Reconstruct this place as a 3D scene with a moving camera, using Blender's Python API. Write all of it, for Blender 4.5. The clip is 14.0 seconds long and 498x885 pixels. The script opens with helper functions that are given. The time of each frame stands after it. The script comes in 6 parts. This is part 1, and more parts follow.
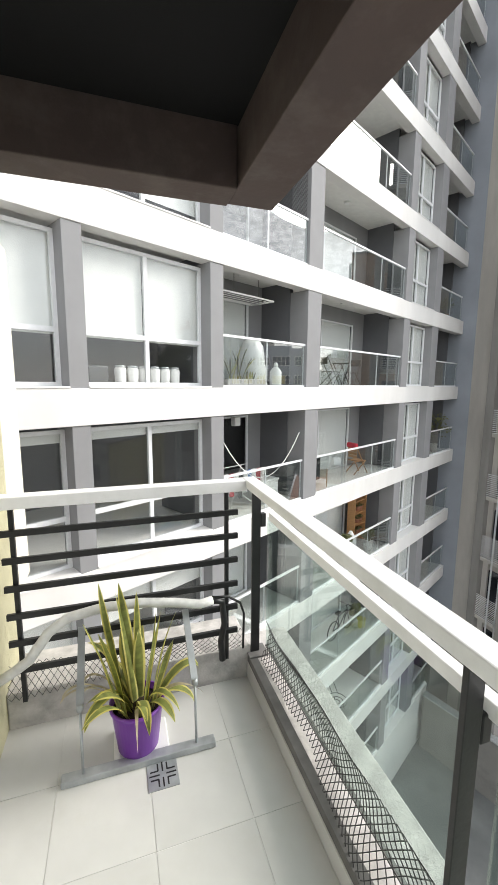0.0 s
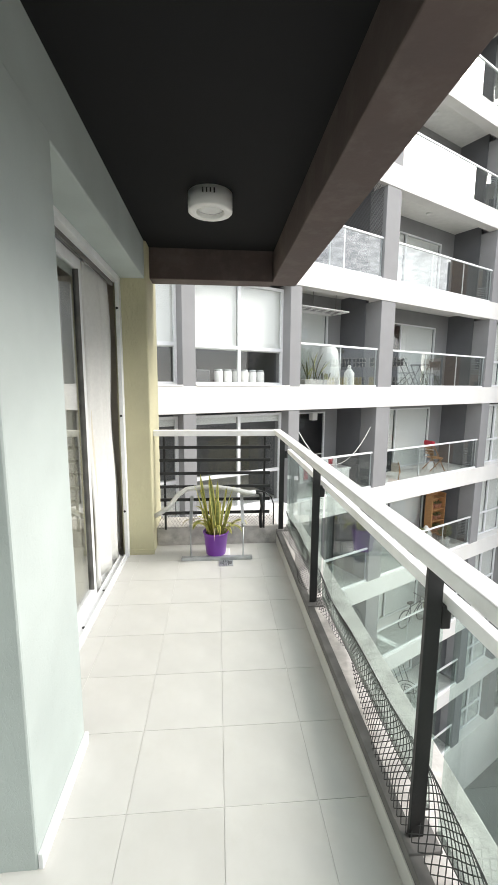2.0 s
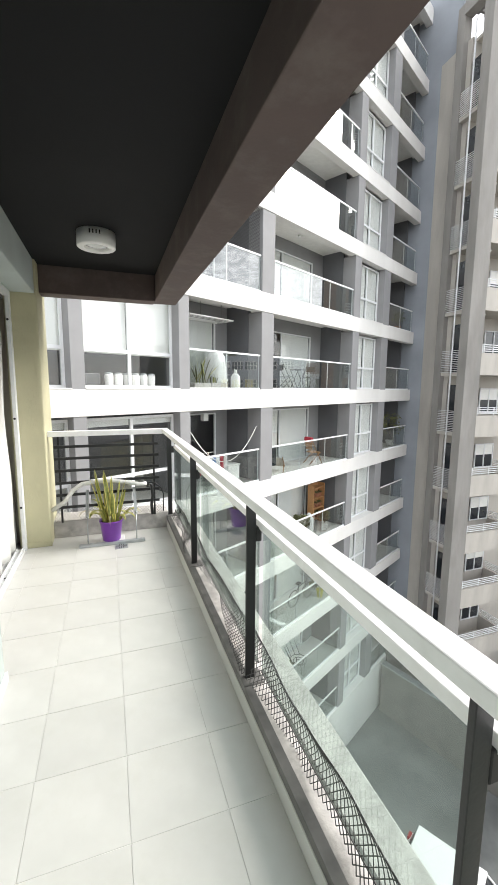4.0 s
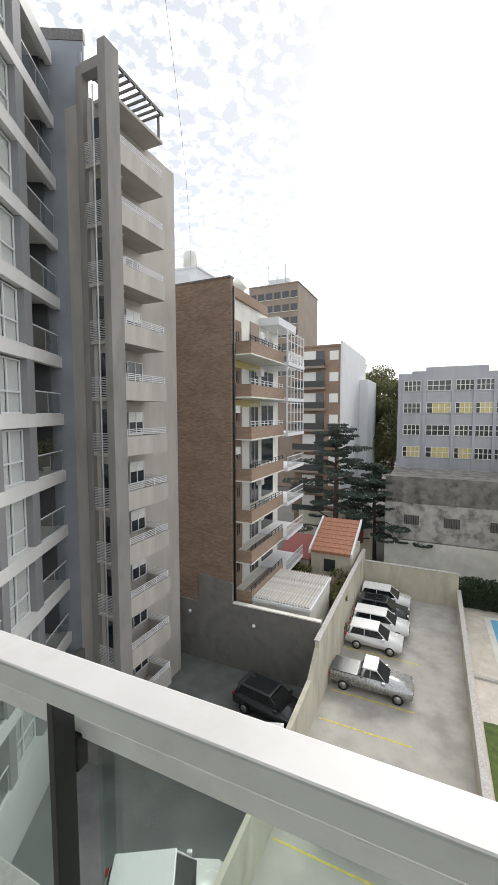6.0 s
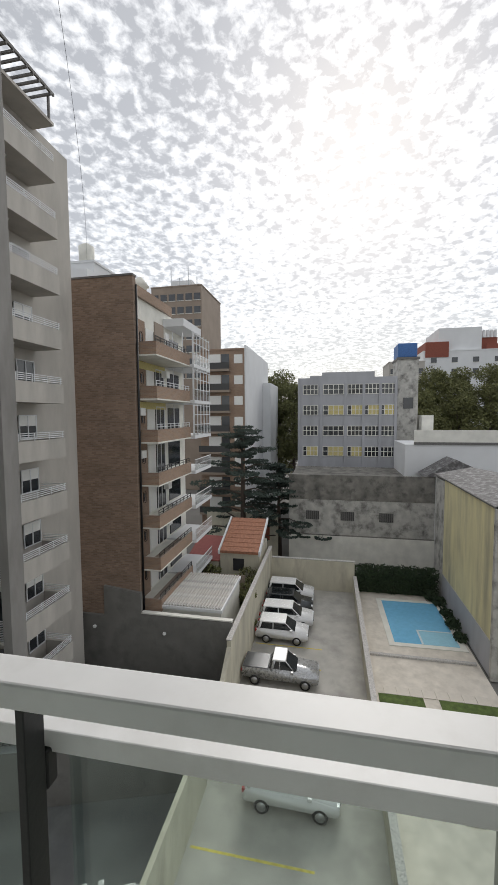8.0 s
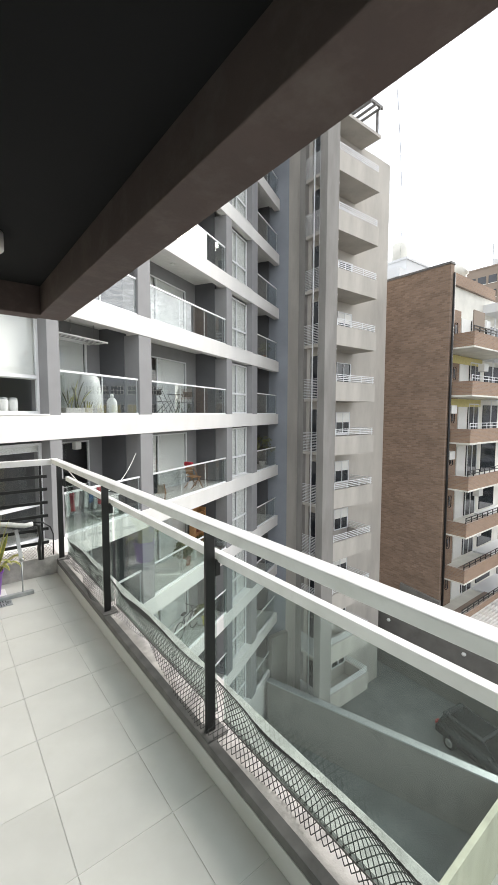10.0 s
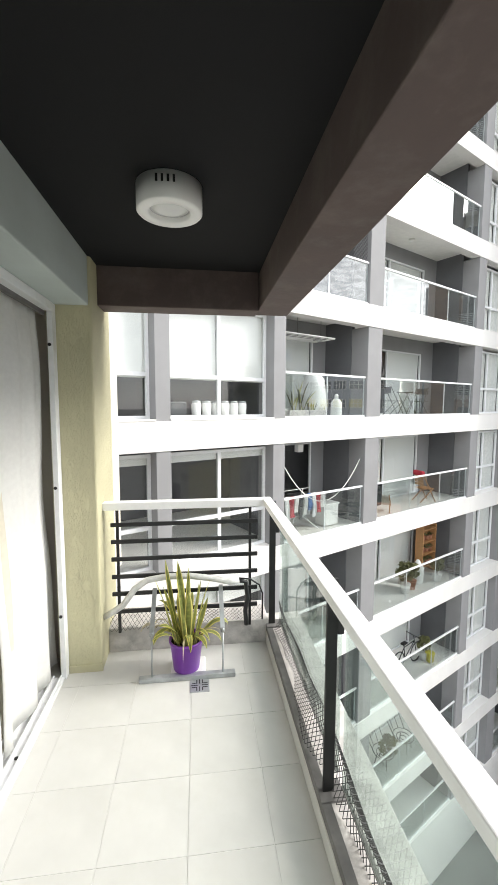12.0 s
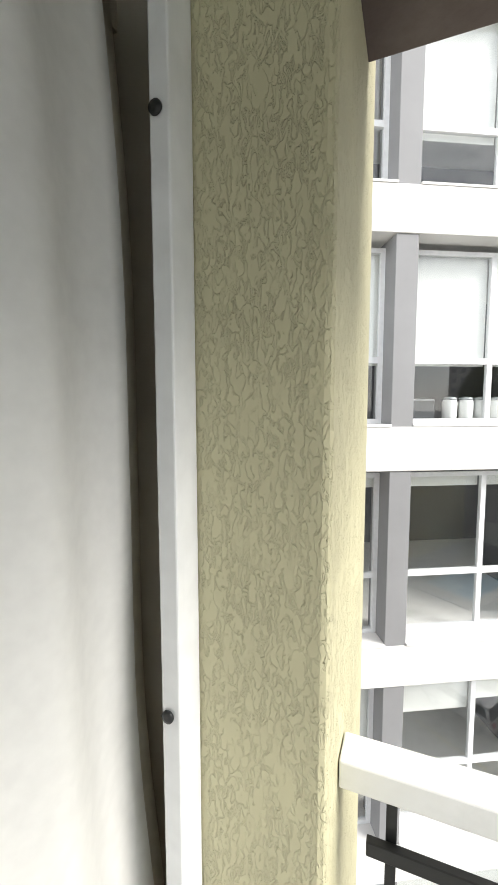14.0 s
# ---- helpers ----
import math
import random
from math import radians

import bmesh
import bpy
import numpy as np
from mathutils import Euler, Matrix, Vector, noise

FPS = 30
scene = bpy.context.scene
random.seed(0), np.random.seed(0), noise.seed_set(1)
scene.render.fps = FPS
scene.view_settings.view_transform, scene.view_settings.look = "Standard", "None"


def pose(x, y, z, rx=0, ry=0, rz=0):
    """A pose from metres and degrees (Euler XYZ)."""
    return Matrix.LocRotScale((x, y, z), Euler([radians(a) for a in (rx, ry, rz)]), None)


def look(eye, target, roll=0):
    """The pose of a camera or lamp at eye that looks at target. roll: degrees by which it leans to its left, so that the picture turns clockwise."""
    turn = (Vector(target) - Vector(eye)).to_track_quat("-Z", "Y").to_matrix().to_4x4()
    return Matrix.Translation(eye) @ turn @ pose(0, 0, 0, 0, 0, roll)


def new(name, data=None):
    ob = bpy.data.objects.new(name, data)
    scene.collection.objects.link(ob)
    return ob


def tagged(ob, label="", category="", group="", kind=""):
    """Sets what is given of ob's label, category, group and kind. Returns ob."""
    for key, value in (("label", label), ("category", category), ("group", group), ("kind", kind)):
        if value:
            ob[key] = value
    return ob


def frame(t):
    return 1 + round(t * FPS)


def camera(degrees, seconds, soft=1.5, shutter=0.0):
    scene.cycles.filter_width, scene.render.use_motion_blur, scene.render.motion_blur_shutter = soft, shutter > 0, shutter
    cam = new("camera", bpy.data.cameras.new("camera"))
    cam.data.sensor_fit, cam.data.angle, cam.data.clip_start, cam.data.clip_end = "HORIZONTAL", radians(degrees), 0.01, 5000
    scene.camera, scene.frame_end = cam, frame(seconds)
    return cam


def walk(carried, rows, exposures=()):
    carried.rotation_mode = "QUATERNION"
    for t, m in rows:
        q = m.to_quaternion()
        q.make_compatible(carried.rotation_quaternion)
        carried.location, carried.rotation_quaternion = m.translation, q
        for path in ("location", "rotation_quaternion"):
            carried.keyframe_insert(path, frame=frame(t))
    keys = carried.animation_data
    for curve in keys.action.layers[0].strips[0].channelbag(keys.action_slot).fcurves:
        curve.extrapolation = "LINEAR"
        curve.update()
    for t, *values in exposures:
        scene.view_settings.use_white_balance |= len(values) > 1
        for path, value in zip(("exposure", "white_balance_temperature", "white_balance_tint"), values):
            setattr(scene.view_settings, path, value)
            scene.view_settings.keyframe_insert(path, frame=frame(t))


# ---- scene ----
cam = camera(63.7, 14.0, soft=1.1)
EXPOSURES = [(0, 1.9), (1, 1.98), (2.2, 2.05), (4.3, 2.15), (5, 2.0), (6, 1.3), (6.5, 0.85), (7.2, 0.66), (9.3, 0.82), (9.7, 1.25), (10, 1.8), (10.5, 2.05), (11.5, 2.15), (12.5, 2.15), (14, 2.15)]
PATH = [
    (0, (0.087, 0.279, 1.552), (0.707, 2.158, 1.259), 0.4),
    (0.5, (0.112, -0.228, 1.567), (0.481, 1.716, 1.275), 0.4),
    (1, (0.114, -0.713, 1.573), (0.355, 1.251, 1.283), 0.5),
    (1.5, (0.108, -1.167, 1.572), (0.294, 0.803, 1.284), 0.5),
    (2, (0.137, -1.525, 1.505), (0.294, 0.448, 1.218), 0.4),
    (4.3, (0.140, -2.274, 1.554), (0.975, -0.476, 1.286), 0.5),
    (4.5, (0.143, -2.320, 1.566), (1.114, -0.590, 1.312), 0.5),
    (5, (0.200, -2.340, 1.545), (1.516, -0.848, 1.337), 0.5),
    (5.5, (0.240, -2.345, 1.510), (1.851, -1.171, 1.345), 0.2),
    (6, (0.260, -2.330, 1.497), (2.071, -1.494, 1.350), -0.1),
    (6.5, (0.270, -2.320, 1.480), (2.191, -1.780, 1.350), -0.2),
    (7, (0.270, -2.310, 1.472), (2.238, -1.979, 1.344), -0.4),
    (7.2, (0.265, -2.310, 1.472), (2.241, -2.026, 1.343), -0.2),
    (9.3, (-0.018, -1.929, 1.475), (1.652, -0.837, 1.332), -0.2),
    (9.5, (-0.055, -1.908, 1.472), (1.502, -0.660, 1.330), 0),
    (10, (-0.143, -1.930, 1.522), (1.079, -0.354, 1.374), 0.1),
    (10.5, (-0.092, -1.844, 1.603), (0.798, -0.060, 1.451), -0),
    (11, (0.003, -1.699, 1.650), (0.636, 0.191, 1.484), 0.3),
    (11.5, (0.197, -1.270, 1.739), (0.631, 0.674, 1.561), 0.2),
    (12, (0.211, -0.671, 1.746), (0.460, 1.305, 1.562), 0.2),
    (12.5, (0.183, -0.081, 1.740), (0.197, 1.911, 1.558), 0.1),
    (13, (0.011, 0.524, 1.738), (-0.251, 2.499, 1.564), -0.2),
    (13.5, (-0.200, 0.996, 1.706), (-0.750, 2.910, 1.524), 0.2),
    (14, (-0.332, 1.382, 1.705), (-1.074, 3.231, 1.530), -0.1),
]
walk(cam, [(t, look(eye, target, roll)) for t, eye, target, roll in PATH], EXPOSURES)

# ---- world, sun, exposure ----
SUN_AZ, SUN_EL = -4.0, 33.0
world = bpy.data.worlds.new("sky")
scene.world = world
world.use_nodes = True
wt = world.node_tree
wt.nodes.clear()


def wnode(kind, **inputs):
    n = wt.nodes.new(kind)
    for k, v in inputs.items():
        n.inputs[k].default_value = v
    return n


w_out = wt.nodes.new("ShaderNodeOutputWorld")
w_bg = wt.nodes.new("ShaderNodeBackground")
w_sky = wt.nodes.new("ShaderNodeTexSky")
w_sky.sky_type = "NISHITA"
w_sky.sun_disc = False
w_sky.sun_elevation, w_sky.sun_rotation = radians(SUN_EL), radians(90 - SUN_AZ)
w_tc = wt.nodes.new("ShaderNodeTexCoord")
w_sep = wt.nodes.new("ShaderNodeSeparateXYZ")
wt.links.new(w_tc.outputs["Generated"], w_sep.inputs[0])
w_max = wnode("ShaderNodeMath")
w_max.operation = "MAXIMUM"
wt.links.new(w_sep.outputs["Z"], w_max.inputs[0])
w_max.inputs[1].default_value = 0.0
w_add = wnode("ShaderNodeMath")
w_add.operation = "ADD"
wt.links.new(w_max.outputs[0], w_add.inputs[0])
w_add.inputs[1].default_value = 0.16
w_div = wt.nodes.new("ShaderNodeVectorMath")
w_div.operation = "DIVIDE"
w_cmb = wt.nodes.new("ShaderNodeCombineXYZ")
for i in range(3):
    wt.links.new(w_add.outputs[0], w_cmb.inputs[i])
wt.links.new(w_tc.outputs["Generated"], w_div.inputs[0])
wt.links.new(w_cmb.outputs[0], w_div.inputs[1])
w_n1 = wt.nodes.new("ShaderNodeTexNoise")
w_n1.inputs["Scale"].default_value, w_n1.inputs["Detail"].default_value, w_n1.inputs["Roughness"].default_value = 26.0, 5.0, 0.56
w_n1.inputs["Distortion"].default_value = 0.2
w_n2 = wt.nodes.new("ShaderNodeTexNoise")
w_n2.inputs["Scale"].default_value, w_n2.inputs["Detail"].default_value = 1.3, 3.0
for n in (w_n1, w_n2):
    wt.links.new(w_div.outputs[0], n.inputs["Vector"])
w_mix = wnode("ShaderNodeMath")
w_mix.operation = "MULTIPLY_ADD"
wt.links.new(w_n2.outputs["Fac"], w_mix.inputs[0])
w_mix.inputs[1].default_value = 0.3
wt.links.new(w_n1.outputs["Fac"], w_mix.inputs[2])
w_ramp = wt.nodes.new("ShaderNodeValToRGB")
w_ramp.color_ramp.elements[0].position, w_ramp.color_ramp.elements[0].color = 0.55, (2.35, 2.38, 2.44, 1)
w_ramp.color_ramp.elements[1].position, w_ramp.color_ramp.elements[1].color = 0.74, (4.9, 4.93, 4.95, 1)
wt.links.new(w_mix.outputs[0], w_ramp.inputs[0])
# brighter veil of cloud round the sun
w_dot = wt.nodes.new("ShaderNodeVectorMath")
w_dot.operation = "DOT_PRODUCT"
wt.links.new(w_tc.outputs["Generated"], w_dot.inputs[0])
w_dot.inputs[1].default_value = (math.cos(radians(SUN_EL)) * math.cos(radians(SUN_AZ)), math.cos(radians(SUN_EL)) * math.sin(radians(SUN_AZ)), math.sin(radians(SUN_EL)))
w_glow = wt.nodes.new("ShaderNodeMapRange")
w_glow.inputs["From Min"].default_value, w_glow.inputs["From Max"].default_value = 0.94, 1.0
w_glow.inputs["To Min"].default_value, w_glow.inputs["To Max"].default_value = 1.0, 1.15
wt.links.new(w_dot.outputs["Value"], w_glow.inputs["Value"])
w_cloud = wt.nodes.new("ShaderNodeVectorMath")
w_cloud.operation = "SCALE"
wt.links.new(w_ramp.outputs[0], w_cloud.inputs[0])
wt.links.new(w_glow.outputs[0], w_cloud.inputs["Scale"])
w_blend = wt.nodes.new("ShaderNodeMixRGB")
w_blend.inputs[0].default_value = 0.9
wt.links.new(w_sky.outputs[0], w_blend.inputs[1])
wt.links.new(w_cloud.outputs[0], w_blend.inputs[2])
wt.links.new(w_blend.outputs[0], w_bg.inputs["Color"])
w_bg.inputs["Strength"].default_value = 0.14
wt.links.new(w_bg.outputs[0], w_out.inputs[0])

sun = new("sun", bpy.data.lights.new("sun", "SUN"))
sun.data.energy, sun.data.angle, sun.data.color = 1.15, radians(28), (1.0, 0.96, 0.9)
_e, _a = radians(SUN_EL), radians(SUN_AZ)
sun.matrix_world = look((40 * math.cos(_a), 40 * math.sin(_a), 40), (40 * math.cos(_a) - math.cos(_e) * math.cos(_a), 40 * math.sin(_a) - math.cos(_e) * math.sin(_a), 40 - math.sin(_e)))

# ---- materials ----
MATS = {}


def mat(name, color, rough=0.6, metal=0.0, var=0.12, scale=6.0, bump=0.0, bscale=60.0, rnd=0.0, dirt=None, dscale=1.5, damount=0.4, stretch=(1, 1, 1), spec=0.5, coord="Object"):
    if name in MATS:
        return MATS[name]
    m = bpy.data.materials.new(name)
    MATS[name] = m
    m.use_nodes = True
    nt = m.node_tree
    L = nt.links.new
    b = nt.nodes["Principled BSDF"]
    b.inputs["Roughness"].default_value, b.inputs["Metallic"].default_value = rough, metal
    b.inputs["Specular IOR Level"].default_value = spec
    tc = nt.nodes.new("ShaderNodeTexCoord")
    mp = nt.nodes.new("ShaderNodeMapping")
    mp.inputs["Scale"].default_value = stretch
    L(tc.outputs[coord], mp.inputs[0])
    no = nt.nodes.new("ShaderNodeTexNoise")
    no.inputs["Scale"].default_value, no.inputs["Detail"].default_value = scale, 6.0
    L(mp.outputs[0], no.inputs["Vector"])
    hsv = nt.nodes.new("ShaderNodeHueSaturation")
    hsv.inputs["Color"].default_value = (*color, 1)
    mr = nt.nodes.new("ShaderNodeMapRange")
    mr.inputs["From Min"].default_value, mr.inputs["From Max"].default_value = 0.3, 0.7
    mr.inputs["To Min"].default_value, mr.inputs["To Max"].default_value = 1 - var, 1 + var
    L(no.outputs["Fac"], mr.inputs["Value"])
    val = mr.outputs[0]
    if rnd:
        oi = nt.nodes.new("ShaderNodeObjectInfo")
        r2 = nt.nodes.new("ShaderNodeMapRange")
        r2.inputs["To Min"].default_value, r2.inputs["To Max"].default_value = 1 - rnd, 1 + rnd
        L(oi.outputs["Random"], r2.inputs["Value"])
        mu = nt.nodes.new("ShaderNodeMath")
        mu.operation = "MULTIPLY"
        L(val, mu.inputs[0])
        L(r2.outputs[0], mu.inputs[1])
        val = mu.outputs[0]
    L(val, hsv.inputs["Value"])
    out = hsv.outputs[0]
    if dirt:
        dn = nt.nodes.new("ShaderNodeTexNoise")
        dn.inputs["Scale"].default_value, dn.inputs["Detail"].default_value, dn.inputs["Roughness"].default_value = dscale, 8.0, 0.65
        L(mp.outputs[0], dn.inputs["Vector"])
        dr = nt.nodes.new("ShaderNodeMapRange")
        dr.inputs["From Min"].default_value, dr.inputs["From Max"].default_value = 0.48, 0.68
        dr.inputs["To Max"].default_value = damount
        L(dn.outputs["Fac"], dr.inputs["Value"])
        mx = nt.nodes.new("ShaderNodeMixRGB")
        mx.inputs[2].default_value = (*dirt, 1)
        L(dr.outputs[0], mx.inputs[0])
        L(out, mx.inputs[1])
        out = mx.outputs[0]
    L(out, b.inputs["Base Color"])
    rr = nt.nodes.new("ShaderNodeMapRange")
    rr.inputs["To Min"].default_value, rr.inputs["To Max"].default_value = max(rough - 0.1, 0.02), min(rough + 0.1, 1)
    L(no.outputs["Fac"], rr.inputs["Value"])
    L(rr.outputs[0], b.inputs["Roughness"])
    if bump:
        bn = nt.nodes.new("ShaderNodeTexNoise")
        bn.inputs["Scale"].default_value, bn.inputs["Detail"].default_value = bscale, 4.0
        L(mp.outputs[0], bn.inputs["Vector"])
        bp = nt.nodes.new("ShaderNodeBump")
        bp.inputs["Strength"].default_value, bp.inputs["Distance"].default_value = 0.6, bump
        L(bn.outputs["Fac"], bp.inputs["Height"])
        L(bp.outputs[0], b.inputs["Normal"])
    return m


def glass_mat(name, tint, rough=0.0, reflect=1.5):
    m = bpy.data.materials.new(name)
    MATS[name] = m
    m.use_nodes = True
    nt = m.node_tree
    nt.nodes.clear()
    out = nt.nodes.new("ShaderNodeOutputMaterial")
    tr = nt.nodes.new("ShaderNodeBsdfTransparent")
    tr.inputs[0].default_value = (*tint, 1)
    gl = nt.nodes.new("ShaderNodeBsdfGlossy")
    gl.inputs["Roughness"].default_value = rough
    lw = nt.nodes.new("ShaderNodeLayerWeight")
    lw.inputs["Blend"].default_value = 0.5
    pw = nt.nodes.new("ShaderNodeMath")
    pw.operation = "POWER"
    pw.inputs[1].default_value = 4.0
    nt.links.new(lw.outputs["Facing"], pw.inputs[0])
    fr = nt.nodes.new("ShaderNodeMapRange")
    fr.inputs["To Min"].default_value, fr.inputs["To Max"].default_value = (reflect - 1) * 0.1, 0.75
    nt.links.new(pw.outputs[0], fr.inputs["Value"])
    mx = nt.nodes.new("ShaderNodeMixShader")
    nt.links.new(fr.outputs[0], mx.inputs[0])
    nt.links.new(tr.outputs[0], mx.inputs[1])
    nt.links.new(gl.outputs[0], mx.inputs[2])
    nt.links.new(mx.outputs[0], out.inputs[0])
    return m


def texture_plaster(name, color, depth):
    """Trowelled plaster with short wormy grooves."""
    m = mat(name, color, 0.75, var=0.07, scale=3.0)
    nt = m.node_tree
    b = nt.nodes["Principled BSDF"]
    tc = nt.nodes.new("ShaderNodeTexCoord")
    mp = nt.nodes.new("ShaderNodeMapping")
    mp.inputs["Scale"].default_value = (1, 1, 0.4)
    nt.links.new(tc.outputs["Object"], mp.inputs[0])
    n = nt.nodes.new("ShaderNodeTexNoise")
    n.inputs["Scale"].default_value, n.inputs["Detail"].default_value, n.inputs["Distortion"].default_value = 105.0, 3.0, 0.8
    nt.links.new(mp.outputs[0], n.inputs["Vector"])
    rp = nt.nodes.new("ShaderNodeValToRGB")
    for pos, c in ((0.45, 1.0), (0.50, 0.0), (0.55, 1.0)):
        e = rp.color_ramp.elements.new(pos)
        e.color = (c, c, c, 1)
    rp.color_ramp.elements[0].color = (1, 1, 1, 1)
    nt.links.new(n.outputs["Fac"], rp.inputs[0])
    bp = nt.nodes.new("ShaderNodeBump")
    bp.inputs["Strength"].default_value, bp.inputs["Distance"].default_value = depth, 0.006
    n2 = nt.nodes.new("ShaderNodeTexNoise")
    n2.inputs["Scale"].default_value, n2.inputs["Detail"].default_value = 38.0, 2.0
    nt.links.new(mp.outputs[0], n2.inputs["Vector"])
    gap = nt.nodes.new("ShaderNodeMapRange")
    gap.inputs["From Min"].default_value, gap.inputs["From Max"].default_value = 0.54, 0.66
    nt.links.new(n2.outputs["Fac"], gap.inputs["Value"])
    hi = nt.nodes.new("ShaderNodeMath")
    hi.operation = "MAXIMUM"
    nt.links.new(rp.outputs[0], hi.inputs[0])
    nt.links.new(gap.outputs[0], hi.inputs[1])
    nt.links.new(hi.outputs[0], bp.inputs["Height"])
    nt.links.new(bp.outputs[0], b.inputs["Normal"])
    return m


def brick_mat(name, c1, c2, mortar, bw=0.25, bh=0.075, axis="Y"):
    m = bpy.data.materials.new(name)
    MATS[name] = m
    m.use_nodes = True
    nt = m.node_tree
    b = nt.nodes["Principled BSDF"]
    b.inputs["Roughness"].default_value = 0.9
    tc = nt.nodes.new("ShaderNodeTexCoord")
    sp = nt.nodes.new("ShaderNodeSeparateXYZ")
    cb = nt.nodes.new("ShaderNodeCombineXYZ")
    nt.links.new(tc.outputs["Object"], sp.inputs[0])
    ad = nt.nodes.new("ShaderNodeMath")
    nt.links.new(sp.outputs["X"], ad.inputs[0])
    nt.links.new(sp.outputs["Y"], ad.inputs[1])
    nt.links.new(ad.outputs[0], cb.inputs[0])
    nt.links.new(sp.outputs["Z"], cb.inputs[1])
    br = nt.nodes.new("ShaderNodeTexBrick")
    br.inputs["Color1"].default_value, br.inputs["Color2"].default_value, br.inputs["Mortar"].default_value = (*c1, 1), (*c2, 1), (*mortar, 1)
    br.inputs["Scale"].default_value = 1.0
    br.inputs["Brick Width"].default_value, br.inputs["Row Height"].default_value = bw, bh
    br.inputs["Mortar Size"].default_value = 0.012
    nt.links.new(cb.outputs[0], br.inputs["Vector"])
    no = nt.nodes.new("ShaderNodeTexNoise")
    no.inputs["Scale"].default_value, no.inputs["Detail"].default_value = 0.6, 8.0
    mp = nt.nodes.new("ShaderNodeMapping")
    mp.inputs["Scale"].default_value = (0.6, 0.6, 1.3)
    nt.links.new(tc.outputs["Object"], mp.inputs[0])
    nt.links.new(mp.outputs[0], no.inputs["Vector"])
    mr = nt.nodes.new("ShaderNodeMapRange")
    mr.inputs["From Min"].default_value, mr.inputs["From Max"].default_value = 0.3, 0.7
    mr.inputs["To Min"].default_value, mr.inputs["To Max"].default_value = 0.86, 1.14
    nt.links.new(no.outputs["Fac"], mr.inputs["Value"])
    hv = nt.nodes.new("ShaderNodeHueSaturation")
    nt.links.new(br.outputs["Color"], hv.inputs["Color"])
    nt.links.new(mr.outputs[0], hv.inputs["Value"])
    nt.links.new(hv.outputs[0], b.inputs["Base Color"])
    bp = nt.nodes.new("ShaderNodeBump")
    bp.inputs["Strength"].default_value, bp.inputs["Distance"].default_value = 0.5, 0.01
    bp.invert = True
    nt.links.new(br.outputs["Fac"], bp.inputs["Height"])
    nt.links.new(bp.outputs[0], b.inputs["Normal"])
    return m


M_TILE = mat("floor tile", (0.59, 0.585, 0.56), 0.34, var=0.05, scale=5, rnd=0.025, dirt=(0.5, 0.49, 0.44), dscale=3, damount=0.35)
M_GROUT = mat("grout", (0.66, 0.655, 0.63), 0.9, var=0.2, scale=4)
M_CEIL = mat("black ceiling paint", (0.0095, 0.0098, 0.0105), 0.8, var=0.15, scale=2, spec=0.2)
M_BROWN = mat("brown beam paint", (0.078, 0.056, 0.051), 0.75, var=0.12, scale=4, bump=0.003, bscale=30, dirt=(0.2, 0.17, 0.15), dscale=5, damount=0.25)
M_GREEN = texture_plaster("grey green plaster", (0.45, 0.50, 0.485), 0.2)
M_OLIVE = texture_plaster("olive cream plaster", (0.56, 0.53, 0.35), 0.65)
M_ALU = mat("white aluminium", (0.74, 0.75, 0.76), 0.35, var=0.05, scale=20)
M_RAIL = mat("white rail paint", (0.85, 0.85, 0.845), 0.45, var=0.04, scale=9, dirt=(0.55, 0.54, 0.5), dscale=6, damount=0.25)
M_BLACK = mat("black steel paint", (0.010, 0.0105, 0.011), 0.45, var=0.3, scale=12, bump=0.0008, bscale=90)
M_CONC = mat("kerb concrete", (0.50, 0.48, 0.46), 0.9, var=0.2, scale=14, bump=0.003, bscale=70, dirt=(0.25, 0.24, 0.23), dscale=8, damount=0.6)
M_STRIP = mat("dark kerb edge", (0.14, 0.135, 0.13), 0.7, var=0.3, scale=10)
M_NET = mat("dark plastic net", (0.06, 0.06, 0.06), 0.6)
M_GLASS = glass_mat("balustrade glass", (0.865, 0.93, 0.905), 0.0, 1.45)
M_FGLASS = glass_mat("balcony glass", (0.93, 0.96, 0.955), 0.0, 2.6)
M_PANE = glass_mat("window glass", (0.96, 0.97, 0.97), 0.0, 1.5)
M_DOORGL = glass_mat("coated door glass", (0.86, 0.89, 0.88), 0.0, 4.5)
M_PURPLE = mat("purple plastic", (0.19, 0.045, 0.36), 0.35, var=0.06)
M_WHITEP = mat("white plastic", (0.78, 0.78, 0.76), 0.4, var=0.04)
M_SOIL = mat("potting soil", (0.05, 0.035, 0.025), 0.95, bump=0.01, bscale=80)
M_GALV = mat("galvanised steel", (0.42, 0.44, 0.45), 0.45, 0.6, var=0.2, scale=15)
M_HOSE = mat("taped hose", (0.62, 0.62, 0.60), 0.6, var=0.15, scale=25, bump=0.002, bscale=50)
M_WOOD = mat("honey parquet", (0.36, 0.18, 0.07), 0.35, var=0.25, scale=8, stretch=(8, 1, 1))
M_CREAM = mat("cream room paint", (0.72, 0.68, 0.58), 0.8, var=0.04)
M_WHITE = mat("white facade paint", (0.71, 0.70, 0.68), 0.8, var=0.05, scale=1.0, dirt=(0.62, 0.6, 0.57), dscale=0.7, damount=0.35, stretch=(1, 1, 0.4))
M_GREYL = mat("grey column paint", (0.25, 0.25, 0.255), 0.8, var=0.06, scale=2)
# balcony side walls and core: about half the value of the column grey
M_GREYD = mat("dark grey recess wall", (0.115, 0.118, 0.125), 0.8, var=0.1, scale=1.5)
M_BLUEG = mat("blue grey render", (0.25, 0.27, 0.30), 0.8, var=0.12, scale=0.8)
